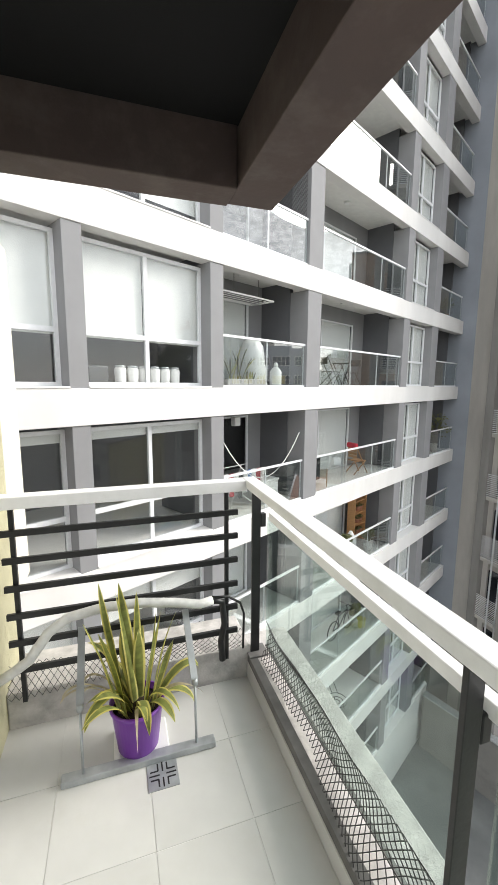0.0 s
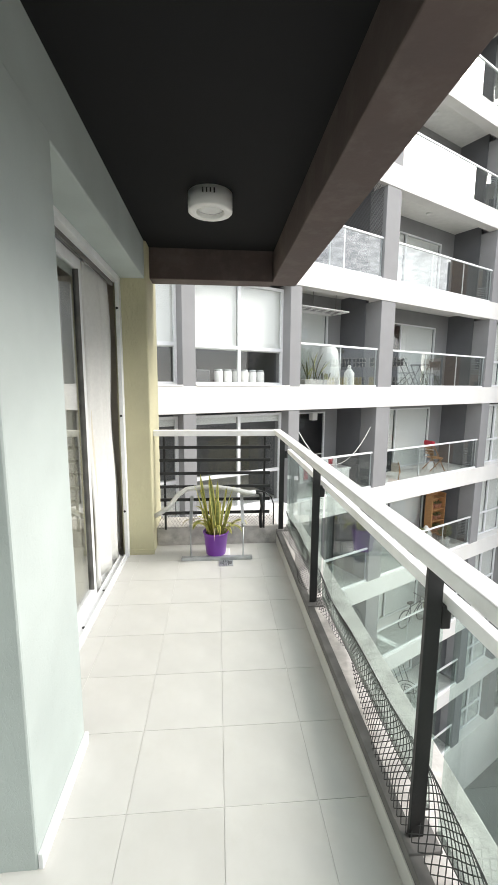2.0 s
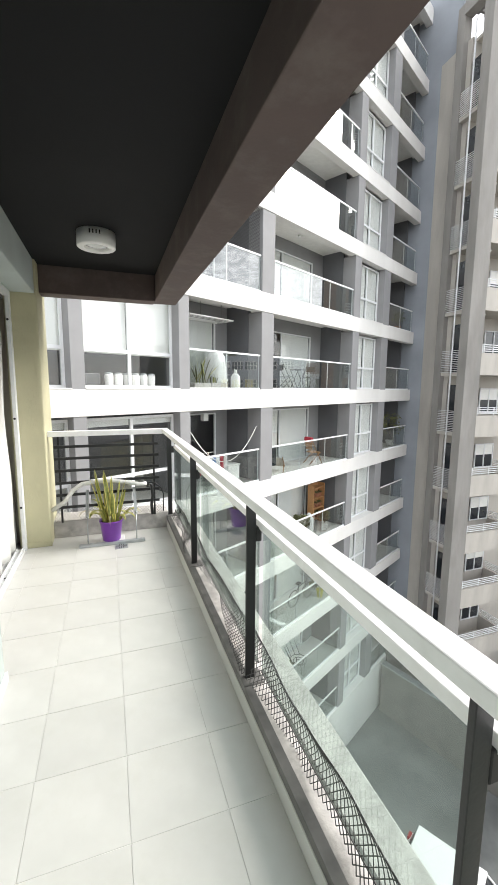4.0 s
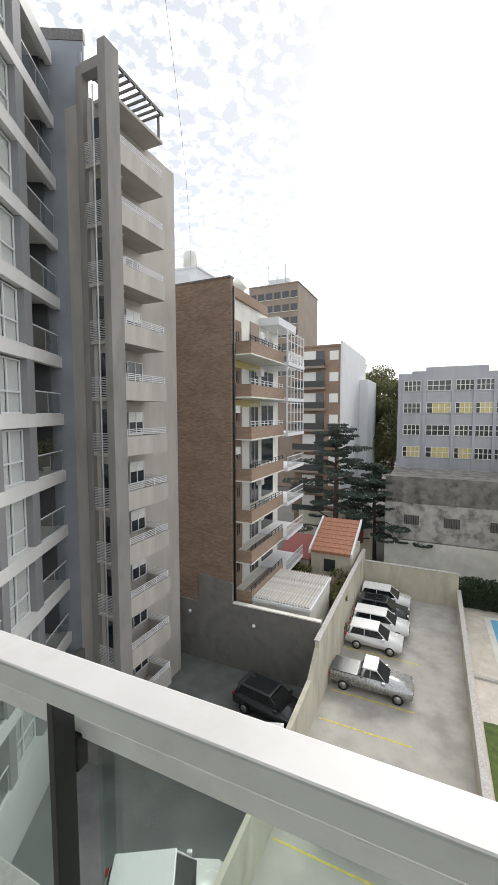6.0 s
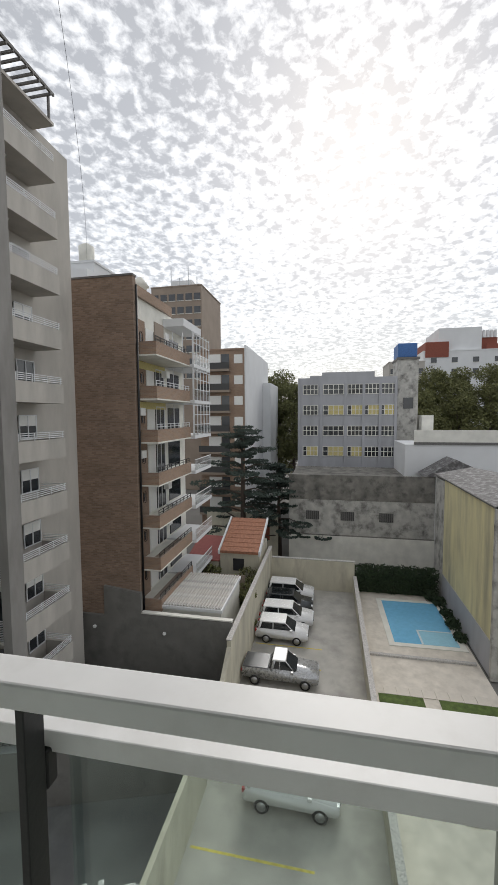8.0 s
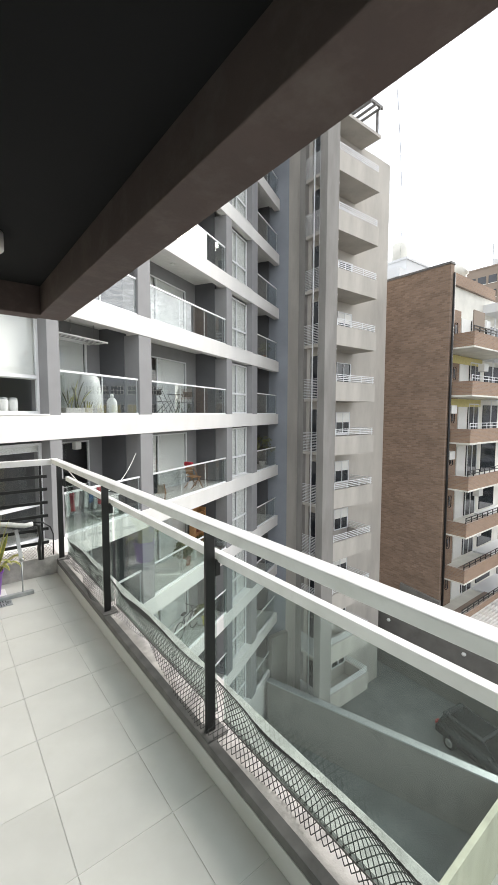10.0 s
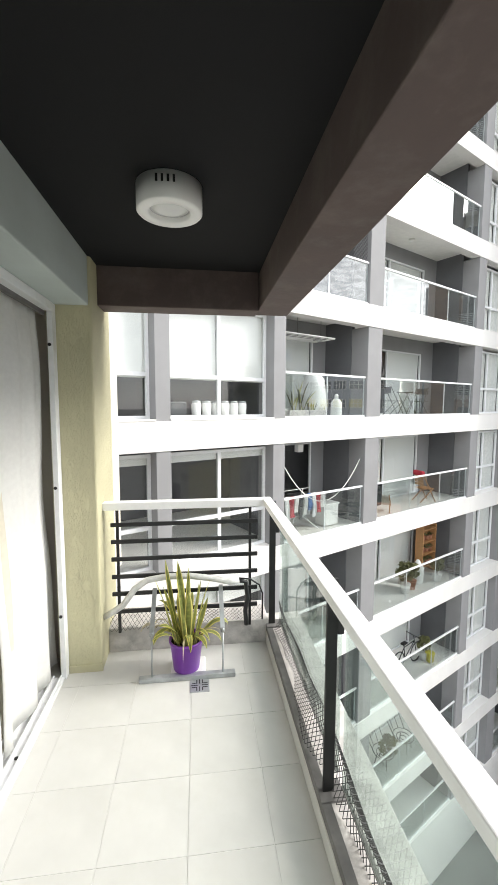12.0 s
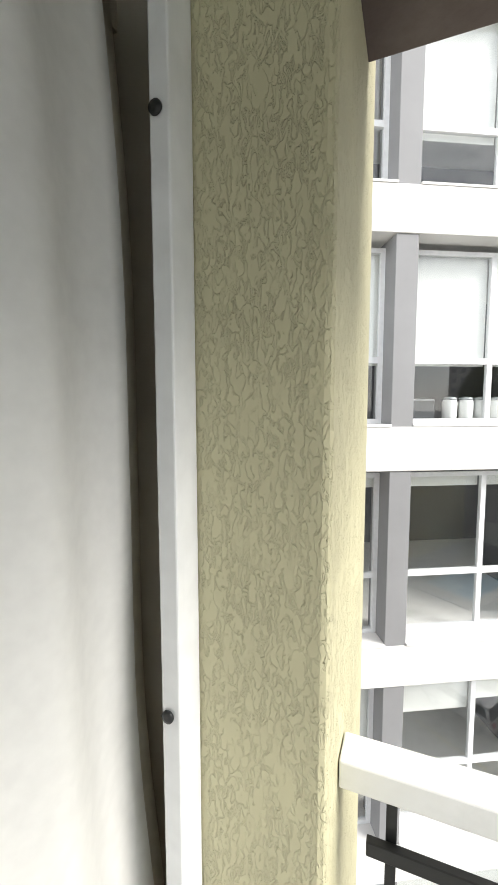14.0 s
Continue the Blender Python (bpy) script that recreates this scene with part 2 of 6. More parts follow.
M_SOFF = mat("balcony soffit", (0.74, 0.73, 0.70), 0.8, var=0.05)
M_BLIND = mat("white roller blind", (0.80, 0.80, 0.77), 0.8, var=0.03)
M_DARKIN = mat("dim room", (0.16, 0.16, 0.15), 0.9, var=0.3, scale=1.2)
M_TOWER = mat("beige grey concrete render", (0.47, 0.445, 0.405), 0.85, var=0.1, scale=0.8, dirt=(0.28, 0.26, 0.24), dscale=0.6, damount=0.4, stretch=(1, 1, 0.3))
M_PIER = mat("grey pier concrete", (0.27, 0.26, 0.245), 0.9, var=0.15, scale=1.5, dirt=(0.16, 0.15, 0.14), dscale=0.8, damount=0.5, stretch=(1, 1, 0.25))
M_BRICK = brick_mat("brown brick wall", (0.30, 0.212, 0.155), (0.205, 0.14, 0.10), (0.24, 0.185, 0.15), 0.30, 0.11)
M_BRICKP = brick_mat("pink brick parapet", (0.34, 0.23, 0.155), (0.27, 0.175, 0.12), (0.3, 0.24, 0.2), 0.25, 0.08)
M_GWALL = mat("olive grey boundary wall", (0.20, 0.195, 0.18), 0.9, var=0.12, scale=0.8, dirt=(0.11, 0.105, 0.1), dscale=0.9, damount=0.5)
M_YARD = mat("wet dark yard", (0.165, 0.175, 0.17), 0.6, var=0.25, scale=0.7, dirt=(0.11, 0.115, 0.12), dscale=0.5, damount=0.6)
M_LOT = mat("lot concrete", (0.42, 0.405, 0.37), 0.85, var=0.15, scale=0.7, dirt=(0.22, 0.21, 0.2), dscale=0.45, damount=0.55, bump=0.003, bscale=20)
M_GROUND = mat("city ground", (0.16, 0.155, 0.145), 0.9, var=0.2, scale=0.2)
M_LOTWALL = mat("cream boundary wall", (0.55, 0.52, 0.42), 0.9, var=0.12, scale=0.9, dirt=(0.32, 0.29, 0.24), dscale=1.1, damount=0.5, stretch=(1, 1, 0.35))
M_YELLOWL = mat("yellow road paint", (0.62, 0.52, 0.10), 0.8, var=0.25, scale=6)
M_YELLOWW = mat("stained yellow render", (0.66, 0.60, 0.36), 0.9, var=0.12, scale=0.8, dirt=(0.25, 0.235, 0.2), dscale=0.33, damount=0.6, stretch=(1.6, 1, 0.3))
M_RUIN = mat("mouldy pale render", (0.46, 0.45, 0.42), 0.95, var=0.2, scale=1.2, dirt=(0.09, 0.085, 0.08), dscale=0.75, damount=0.9)
M_RUIND = mat("dark weathered render", (0.21, 0.20, 0.18), 0.95, var=0.3, scale=1.0, dirt=(0.06, 0.06, 0.055), dscale=0.8, damount=0.85)
M_LIME = mat("pale painted wall", (0.74, 0.73, 0.67), 0.9, var=0.1, scale=1)
M_SCHOOL = mat("lavender grey render", (0.40, 0.405, 0.43), 0.85, var=0.1, scale=0.5, dirt=(0.28, 0.28, 0.29), dscale=0.3, damount=0.5, stretch=(1, 1, 0.3))
M_FARW = mat("far white render", (0.70, 0.71, 0.72), 0.85, var=0.05, scale=0.3)
M_FARB = mat("far brown render", (0.29, 0.235, 0.19), 0.85, var=0.12, scale=0.4)
M_WINDOW = mat("dark window glass", (0.03, 0.034, 0.04), 0.08, var=0.3, scale=0.7, spec=0.8)
M_YCURT = mat("yellow curtain", (0.58, 0.50, 0.22), 0.8)
M_TERRA = mat("terracotta roof tile", (0.36, 0.165, 0.10), 0.8, var=0.25, scale=5, rnd=0.12)
M_ZINC = mat("weathered white corrugated sheet", (0.50, 0.49, 0.47), 0.6, 0.1, var=0.3, scale=3, dirt=(0.35, 0.3, 0.25), dscale=1.5, damount=0.5)
M_SLATE = mat("dark roof felt", (0.12, 0.115, 0.115), 0.85, var=0.3, scale=3, dirt=(0.5, 0.5, 0.5), dscale=2.5, damount=0.5)
M_WATER = mat("pool water", (0.20, 0.50, 0.74), 0.12, var=0.06, scale=3, bump=0.01, bscale=4, spec=0.3)
M_POOLR = mat("pool rim", (0.55, 0.66, 0.70), 0.6)
M_PAVE = mat("beige paving", (0.64, 0.59, 0.52), 0.85, var=0.12, scale=1.5, dirt=(0.4, 0.36, 0.31), dscale=1, damount=0.4)
M_GRASS = mat("lawn", (0.085, 0.125, 0.03), 0.95, var=0.35, scale=3, bump=0.02, bscale=60)
M_LEAFD = mat("dark needle foliage", (0.040, 0.058, 0.046), 0.8, var=0.4, scale=3)
M_LEAF = mat("olive foliage", (0.12, 0.125, 0.045), 0.8, var=0.5, scale=1.5)
M_HEDGE = mat("hedge foliage", (0.03, 0.05, 0.022), 0.85, var=0.5, scale=4)
M_BARK = mat("bark", (0.08, 0.062, 0.05), 0.95, bump=0.02, bscale=20)
M_SILVER = mat("silver car paint", (0.46, 0.465, 0.47), 0.28, 0.5, var=0.03)
M_CARW = mat("white car paint", (0.78, 0.78, 0.78), 0.25, var=0.02)
M_CARD = mat("dark grey car paint", (0.06, 0.065, 0.07), 0.22, 0.3, var=0.05)
M_CARGL = mat("car window glass", (0.015, 0.018, 0.02), 0.06, spec=0.9)
M_TYRE = mat("tyre rubber", (0.02, 0.02, 0.02), 0.85)
M_RIM = mat("alloy rim", (0.45, 0.45, 0.46), 0.3, 0.8)
M_LAMPH = mat("headlight glass", (0.7, 0.72, 0.74), 0.15)
M_TAIL = mat("red tail light", (0.35, 0.02, 0.02), 0.3)
M_BLUE = mat("blue tarpaulin", (0.05, 0.14, 0.36), 0.6, var=0.2)
M_RED = mat("red cloth", (0.45, 0.03, 0.05), 0.8)
M_TWOOD = mat("warm pine wood", (0.42, 0.22, 0.09), 0.6, var=0.2, scale=10, stretch=(1, 1, 6))
M_CURT = mat("white linen curtain", (0.82, 0.82, 0.80), 0.9, var=0.03, scale=40)
M_LINING = mat("beige curtain lining", (0.76, 0.72, 0.62), 0.9, var=0.05, scale=30)
M_MAROON = mat("maroon brick", (0.25, 0.08, 0.055), 0.9, var=0.15)

for cloth in (M_CURT, M_LINING):
    nt = cloth.node_tree
    body = nt.nodes["Principled BSDF"]
    thin = nt.nodes.new("ShaderNodeBsdfTranslucent")
    nt.links.new(body.inputs["Base Color"].links[0].from_socket, thin.inputs["Color"])
    both = nt.nodes.new("ShaderNodeMixShader")
    both.inputs[0].default_value = 0.35
    nt.links.new(body.outputs[0], both.inputs[1])
    nt.links.new(thin.outputs[0], both.inputs[2])
    nt.links.new(both.outputs[0], [n for n in nt.nodes if n.type == "OUTPUT_MATERIAL"][0].inputs[0])

# ---- helpers for meshes ----


def box(bm, x0, x1, y0, y1, z0, z1, bev=0.0):
    r = bmesh.ops.create_cube(bm, size=1.0)
    vs = r["verts"]
    for v in vs:
        v.co = Vector(((x0 + x1) / 2 + v.co.x * (x1 - x0), (y0 + y1) / 2 + v.co.y * (y1 - y0), (z0 + z1) / 2 + v.co.z * (z1 - z0)))
    if bev:
        es = list({e for v in vs for e in v.link_edges})
        bmesh.ops.bevel(bm, geom=es, offset=bev, segments=2, affect="EDGES", profile=0.5)
    return bm


def B(x0, x1, y0, y1, z0, z1, bev=0.0):
    return box(bmesh.new(), x0, x1, y0, y1, z0, z1, bev)


def tube(bm, pts, r, seg=8, cap=True):
    """A round bar along points; r is one radius or one for each point."""
    pts = [Vector(p) for p in pts]
    rs = r if isinstance(r, (list, tuple)) else [r] * len(pts)
    rings = []
    side = None
    for i, p in enumerate(pts):
        d = (pts[min(i + 1, len(pts) - 1)] - pts[max(i - 1, 0)]).normalized()
        if side is None:
            side = d.orthogonal().normalized()
        side = (side - d * side.dot(d)).normalized()
        up = d.cross(side)
        rings.append([bm.verts.new(p + (side * math.cos(a) + up * math.sin(a)) * rs[i]) for a in [2 * math.pi * k / seg for k in range(seg)]])
    for a, b in zip(rings, rings[1:]):
        for k in range(seg):
            f = bm.faces.new((a[k], a[(k + 1) % seg], b[(k + 1) % seg], b[k]))
            f.smooth = seg > 5
    if cap:
        bm.faces.new(rings[0][::-1])
        bm.faces.new(rings[-1])
    return bm


def lathe(bm, profile, seg=32, at=(0, 0, 0)):
    """A body turned round the z axis from (radius, height) pairs."""
    rings = [[bm.verts.new((at[0] + r * math.cos(2 * math.pi * k / seg), at[1] + r * math.sin(2 * math.pi * k / seg), at[2] + z)) for k in range(seg)] for r, z in profile]
    for a, b in zip(rings, rings[1:]):
        for k in range(seg):
            f = bm.faces.new((a[k], a[(k + 1) % seg], b[(k + 1) % seg], b[k]))
            f.smooth = True
    bm.faces.new(rings[0][::-1])
    bm.faces.new(rings[-1])
    return bm


def prism(bm, outline, y0, y1, plane="xz"):
    """An outline in the x-z plane (or y-z, x-y) pushed through from y0 to y1."""
    def put(a, b, d):
        return {"xz": (a, d, b), "yz": (d, a, b), "xy": (a, b, d)}[plane]
    a = [bm.verts.new(put(p, q, y0)) for p, q in outline]
    b = [bm.verts.new(put(p, q, y1)) for p, q in outline]
    n = len(a)
    bm.faces.new(a)
    bm.faces.new(b[::-1])
    for k in range(n):
        bm.faces.new((a[k], b[k], b[(k + 1) % n], a[(k + 1) % n]))
    bmesh.ops.recalc_face_normals(bm, faces=bm.faces[:])
    return bm


def to_mesh(name, bm, material):
    me = bpy.data.meshes.new(name)
    bm.to_mesh(me)
    bm.free()
    me.materials.append(material)
    return me


def part(name, bm, material, parent=None, label="", loc=(0, 0, 0), rz=0.0):
    """A bmesh, or a ready mesh, as one object under a thing or a part."""
    me = bm if isinstance(bm, bpy.types.Mesh) else to_mesh(name, bm, material)
    ob = new(name, me)
    ob.parent = parent
    ob.matrix_basis = pose(*loc, 0, 0, rz)
    if label:
        tagged(ob, label=label)
    return ob


def thing(name, label, category, loc=(0, 0, 0), rz=0.0, group="", kind=""):
    ob = new(name)
    ob.empty_display_size = 0.1
    ob.matrix_basis = pose(*loc, 0, 0, rz)
    return tagged(ob, label, category, group, kind)


def solid(name, bm, material, label, category, loc=(0, 0, 0), rz=0.0, kind="", group=""):
    return tagged(part(name, bm, material, None, "", loc, rz), label, category, group, kind)


rng = random.Random(7)
# ---- the balcony ----
CEIL = 2.635
solid("floor", B(-0.90, 0.712, -4.2, 2.30, -0.25, -0.002), M_GROUT, "concrete balcony floor slab under pale tiles", "floor", kind="structure")
solid("ceiling", B(-0.90, 0.63, -4.2, 2.09, CEIL, CEIL + 0.2), M_CEIL, "black painted balcony ceiling", "ceiling", kind="structure")
solid("beam_side", B(0.625, 0.855, -4.2, 2.27, 2.395, CEIL + 0.2, 0.006), M_BROWN, "dark brown painted concrete edge beam", "beam", kind="structure")
solid("beam_end", B(-0.46, 0.623, 2.085, 2.27, 2.385, CEIL + 0.2, 0.006), M_BROWN, "dark brown painted concrete end beam", "beam", kind="structure")
solid("beam_door", B(-0.90, -0.445, -4.2, 1.925, 2.344, CEIL + 0.1, 0.008), M_GREEN, "grey-green plastered lintel above the sliding door", "beam", kind="structure")
solid("wall_pillar", B(-0.70, -0.43, 1.93, 2.42, -0.3, 3.0, 0.012), M_OLIVE, "olive cream textured plaster pillar", "pillar", kind="structure")
solid("wall_pier", B(-0.98, -0.425, -0.43, 0.02, -0.012, 2.346, 0.008), M_GREEN, "grey-green textured plaster wall pier", "wall", kind="structure")
solid("wall_recess", B(-1.05, -0.88, -4.2, -0.43, -0.012, 2.346), M_GREEN, "grey-green plaster wall in the recess", "wall", kind="structure")
solid("wall_south", B(-1.05, 0.815, -4.4, -4.2, -0.25, CEIL + 0.2), M_GREEN, "grey-green plaster end wall", "wall", kind="structure")
solid("kerb_side", B(0.714, 0.98, -4.2, 2.30, -0.25, 0.125, 0.006), M_CONC, "worn concrete kerb under the balustrade", "kerb", kind="structure")
solid("kerb_end", B(-0.43, 0.714, 2.125, 2.42, -0.25, 0.175, 0.008), M_CONC, "worn concrete kerb under the end railing", "kerb", kind="structure")
solid("baseboard_side", B(0.694, 0.714, -4.2, 2.125, -0.012, 0.085, 0.002), M_TILE, "pale tile skirting along the kerb", "baseboard", kind="structure")
solid("trim_kerb", B(0.696, 0.738, -4.2, 2.125, 0.087, 0.128, 0.002), M_STRIP, "dark grey kerb edge strip", "trim", kind="structure")
solid("baseboard_pillar", B(-0.64, -0.425, 1.918, 1.93, 0.0, 0.05, 0.002), M_OLIVE, "low plaster skirting at the pillar", "baseboard", kind="structure")
solid("baseboard_pier", B(-0.425, -0.410, -0.43, 0.02, 0.0, 0.055, 0.002), M_ALU, "white skirting on the pier", "baseboard", kind="structure")

# balustrade
balus = thing("balustrade", "white-railed glass balustrade with black steel posts along the balcony", "balustrade", (0.74, 0, 0.125))
part("top_rail", B(-0.088, -0.025, -4.2, 2.10, 0.935, 0.975, 0.004), M_RAIL, balus, "flat white painted handrail")
part("glass_rail", B(0.035, 0.068, -4.2, 2.05, 0.76, 0.80, 0.003), M_RAIL, balus, "slim white rail above the glass")
POSTS = (2.13, 0.82, -0.52, -1.735, -3.0)
post_me = to_mesh("post", B(-0.024, 0.022, -0.008, 0.008, 0.0, 0.935, 0.002), M_BLACK)
plate_me = to_mesh("foot_plate", B(-0.045, 0.06, -0.05, 0.05, 0.001, 0.012, 0.002), M_STRIP)
clip_me = to_mesh("clip", B(0.022, 0.05, -0.010, 0.022, 0.70, 0.77, 0.004), M_BLACK)
for y in POSTS:
    p = part("post", post_me, None, balus, "black painted steel post", (0, y, 0))
    part("foot_plate", plate_me, None, p)
    part("clip", clip_me, None, p)
for a, b in zip(POSTS, POSTS[1:]):
    g = part("glass_panel", B(0.047, 0.057, b + 0.035, a - 0.035, 0.06, 0.759), M_GLASS, balus, "clear greenish safety glass panel")
    g.visible_shadow = False
    part("glass_edge", B(0.044, 0.060, b + 0.033, a - 0.033, 0.052, 0.0595), M_STRIP, g)

endr = thing("end_railing", "white-topped railing with black horizontal bars", "railing", (0.1, 2.07, 0.175))
part("top_rail", B(-0.528, 0.56, -0.035, 0.035, 0.870, 0.922, 0.004), M_RAIL, endr, "flat white painted handrail")
bar_me = to_mesh("bar", B(-0.48, 0.516, -0.03, -0.014, -0.0135, 0.0135, 0.002), M_BLACK)
for z in (0.944, 0.827, 0.706, 0.583, 0.462, 0.337):
    part("bar", bar_me, None, endr, "", (0, 0, z - 0.175))
up_me = to_mesh("upright", B(-0.009, 0.009, -0.012, 0.008, 0.0, 0.872), M_BLACK)
for x in (-0.44, 0.465):
    part("upright", up_me, None, endr, "", (x, 0, 0))


def net_mesh(length, rows, cell, shape, r=0.0015):
    """A diamond mesh of thin strings; shape(u, v) gives the place of a knot."""
    bm = bmesh.new()
    cols = int(length / cell)
    for i in range(cols):
        for j in range(rows):
            a = Vector(shape(i, j))
            for di in (0, 1):
                i2 = i - 1 + di if j % 2 else i + di
                if j + 1 <= rows and 0 <= i2 < cols:
                    b = Vector(shape(i2, j + 1))
                    d = (b - a).normalized()
                    s = d.orthogonal().normalized() * r
                    t = d.cross(s)
                    q = [(s), (-0.5 * s + 0.87 * t), (-0.5 * s - 0.87 * t)]
                    va = [bm.verts.new(a + k) for k in q]
                    vb = [bm.verts.new(b + k) for k in q]
                    for k in range(3):
                        bm.faces.new((va[k], va[(k + 1) % 3], vb[(k + 1) % 3], vb[k]))
    return bm


def side_net(i, j):
    y = -3.6 + (i + (0.5 if j % 2 == 0 else 0)) * 0.026
    v = j / 15
    w = noise.noise((y * 1.3, 0, 0)) * 0.5 + noise.noise((y * 5, 2, v * 2)) * 0.2
    top = 0.20 + 0.12 * max(0, w + 0.2)
    return (0.755 + 0.05 * math.sin(v * 3.0 + w * 3) + 0.03 * w, y, 0.130 + top * v + 0.012 * math.sin(y * 9))


def end_net(i, j):
    x = -0.41 + (i + (0.5 if j % 2 == 0 else 0)) * 0.03
    v = j / 7
    return (x, 2.10 + 0.03 * math.sin(v * 3 + x * 4), 0.18 + (0.13 + 0.02 * noise.noise((x * 5, 0, 0))) * v)


solid("safety_net", net_mesh(5.7, 15, 0.026, side_net, 0.0019), M_NET, "crumpled dark plastic safety net along the kerb", "net")
solid("safety_net", net_mesh(1.1, 7, 0.03, end_net), M_NET, "dark plastic safety net below the end railing", "net")

# sliding door
door = thing("door_1", "white aluminium sliding door with one open leaf", "door", (-0.70, 0.97, 0.0), kind="structure")
part("jamb", B(0.030, 0.062, 0.895, 0.958, 0.0, 2.344, 0.003), M_ALU, door)
part("jamb", B(-0.09, 0.065, -0.95, -0.90, 0.0, 2.344, 0.003), M_ALU, door)
part("head_track", B(-0.06, 0.068, -0.90, 0.895, 2.295, 2.343, 0.004), M_ALU, door)
part("head_track", B(0.0, 0.02, -0.90, 0.895, 2.27, 2.295), M_STRIP, door, "black gasket in the head track")
tr = part("floor_track", B(-0.12, 0.05, -0.90, 0.895, -0.011, 0.018, 0.003), M_ALU, door)
for dx in (-0.07, -0.02, 0.025):
    part("rib", B(dx, dx + 0.01, -0.90, 0.895, 0.018, 0.034, 0.002), M_ALU, tr)
screw_me = to_mesh("screw", lathe(bmesh.new(), [(0.010, 0), (0.010, 0.004), (0.004, 0.006)], 12), M_BLACK)
for z in (2.10, 1.24, 0.42):
    s = part("screw", screw_me, None, door, "black screw cap")
    s.matrix_basis = Matrix.Translation((0.043, 0.893, z)) @ Euler((radians(90), 0, 0)).to_matrix().to_4x4()
for y in (0.3, -0.15, -0.6):
    part("screw", screw_me, None, door, "black screw cap", (0.012, y, 0.018))
lf = part("leaf", B(-0.05, -0.015, 0.17, 0.23, 0.035, 2.27, 0.003), M_ALU, door, "sliding glass leaf pushed half open")
part("stile", B(-0.05, -0.015, -0.89, -0.84, 0.035, 2.27, 0.003), M_ALU, lf)
part("bottom_rail", B(-0.05, -0.015, -0.84, 0.17, 0.035, 0.10, 0.003), M_ALU, lf)
part("top_rail", B(-0.05, -0.015, -0.84, 0.17, 2.20, 2.27, 0.003), M_ALU, lf)
part("gasket", B(-0.045, -0.012, 0.164, 0.17, 0.10, 2.20), M_STRIP, lf)
pg = part("pane", B(-0.036, -0.030, -0.84, 0.164, 0.10, 2.20), M_DOORGL, lf)
pg.visible_shadow = False


def curtain(y0, y1, z0, z1, folds, depth):
    bm = bmesh.new()
    nx, nz = folds * 10, 24
    grid = []
    for i in range(nx + 1):
        u = i / nx
        col = []
        for k in range(nz + 1):
            v = k / nz
            wob = 0.03 * noise.noise((u * 4, v * 2, 3))
            y = y0 + (y1 - y0) * u + wob * (1 - v) - 0.13 * u * v
            x = depth * math.sin(u * folds * 2 * math.pi + 1.5 * noise.noise((u * 3, v * 1.2, 0))) * (0.6 + 0.4 * (1 - v)) + 0.03 * noise.noise((u * 2, v * 3, 7))
            col.append(bm.verts.new((x, y, z0 + (z1 - z0) * v)))
        grid.append(col)
    for i in range(nx):
        for k in range(nz):
            f = bm.faces.new((grid[i][k], grid[i + 1][k], grid[i + 1][k + 1], grid[i][k + 1]))
            f.smooth = True
    return bm


for name_c, m_c, x_c, y_c, z_c, n_c, d_c in (("long white linen curtain hanging in the open doorway", M_CURT, -0.725, (1.235, 1.965), 0.05, 3, 0.022), ("beige lining curtain behind the white linen one", M_LINING, -0.775, (0.15, 2.05), 0.04, 9, 0.02)):
    cur = solid("curtain", curtain(y_c[0], y_c[1], z_c, 2.33, n_c, d_c), m_c, name_c, "curtain", (x_c, 0, 0))
    sm = cur.modifiers.new("thickness", "SOLIDIFY")
    sm.thickness = 0.003

# room behind the door
solid("floor_room", B(-4.6, -0.82, -1.4, 4.0, -0.15, -0.005), M_WOOD, "honey coloured parquet floor inside the flat", "floor", kind="structure")
solid("wall_room_back", B(-4.75, -4.6, -1.4, 4.0, -0.15, 2.6), M_CREAM, "cream wall of the room", "wall", kind="structure")
solid("wall_room_north", B(-4.6, -0.72, 4.0, 4.15, -0.15, 2.6), M_CREAM, "cream wall of the room", "wall", kind="structure")
solid("wall_room_south", B(-4.6, -1.05, -1.55, -1.4, -0.15, 2.6), M_CREAM, "cream wall of the room", "wall", kind="structure")
solid("wall_room_front", B(-1.05, -0.715, 2.1, 4.0, -0.15, 2.6), M_CREAM, "cream wall beside the door", "wall", kind="structure")
solid("ceiling_room", B(-4.6, -0.905, -1.4, 4.0, 2.46, 2.6), M_CREAM, "cream room ceiling", "ceiling", kind="structure")

# ceiling lamp
lamp = thing("ceiling_light", "round white surface-mounted ceiling downlight, switched off", "lamp", (0.10, 1.09, CEIL))
part("housing", lathe(bmesh.new(), [(0.10, 0.0), (0.134, 0.0), (0.134, -0.098), (0.128, -0.104), (0.088, -0.104), (0.084, -0.098), (0.084, -0.07), (0.06, -0.068)][::-1], 48), M_WHITEP, lamp)
part("lens", lathe(bmesh.new(), [(0.001, -0.092), (0.05, -0.090), (0.083, -0.082), (0.083, -0.072)], 40), mat("frosted lens", (0.62, 0.63, 0.62), 0.15), lamp, "frosted glass lens")
for k in range(4):
    part("vent_slot", B(-0.045 + k * 0.022, -0.036 + k * 0.022, -0.1345, -0.129, -0.045, -0.018), M_BLACK, lamp)

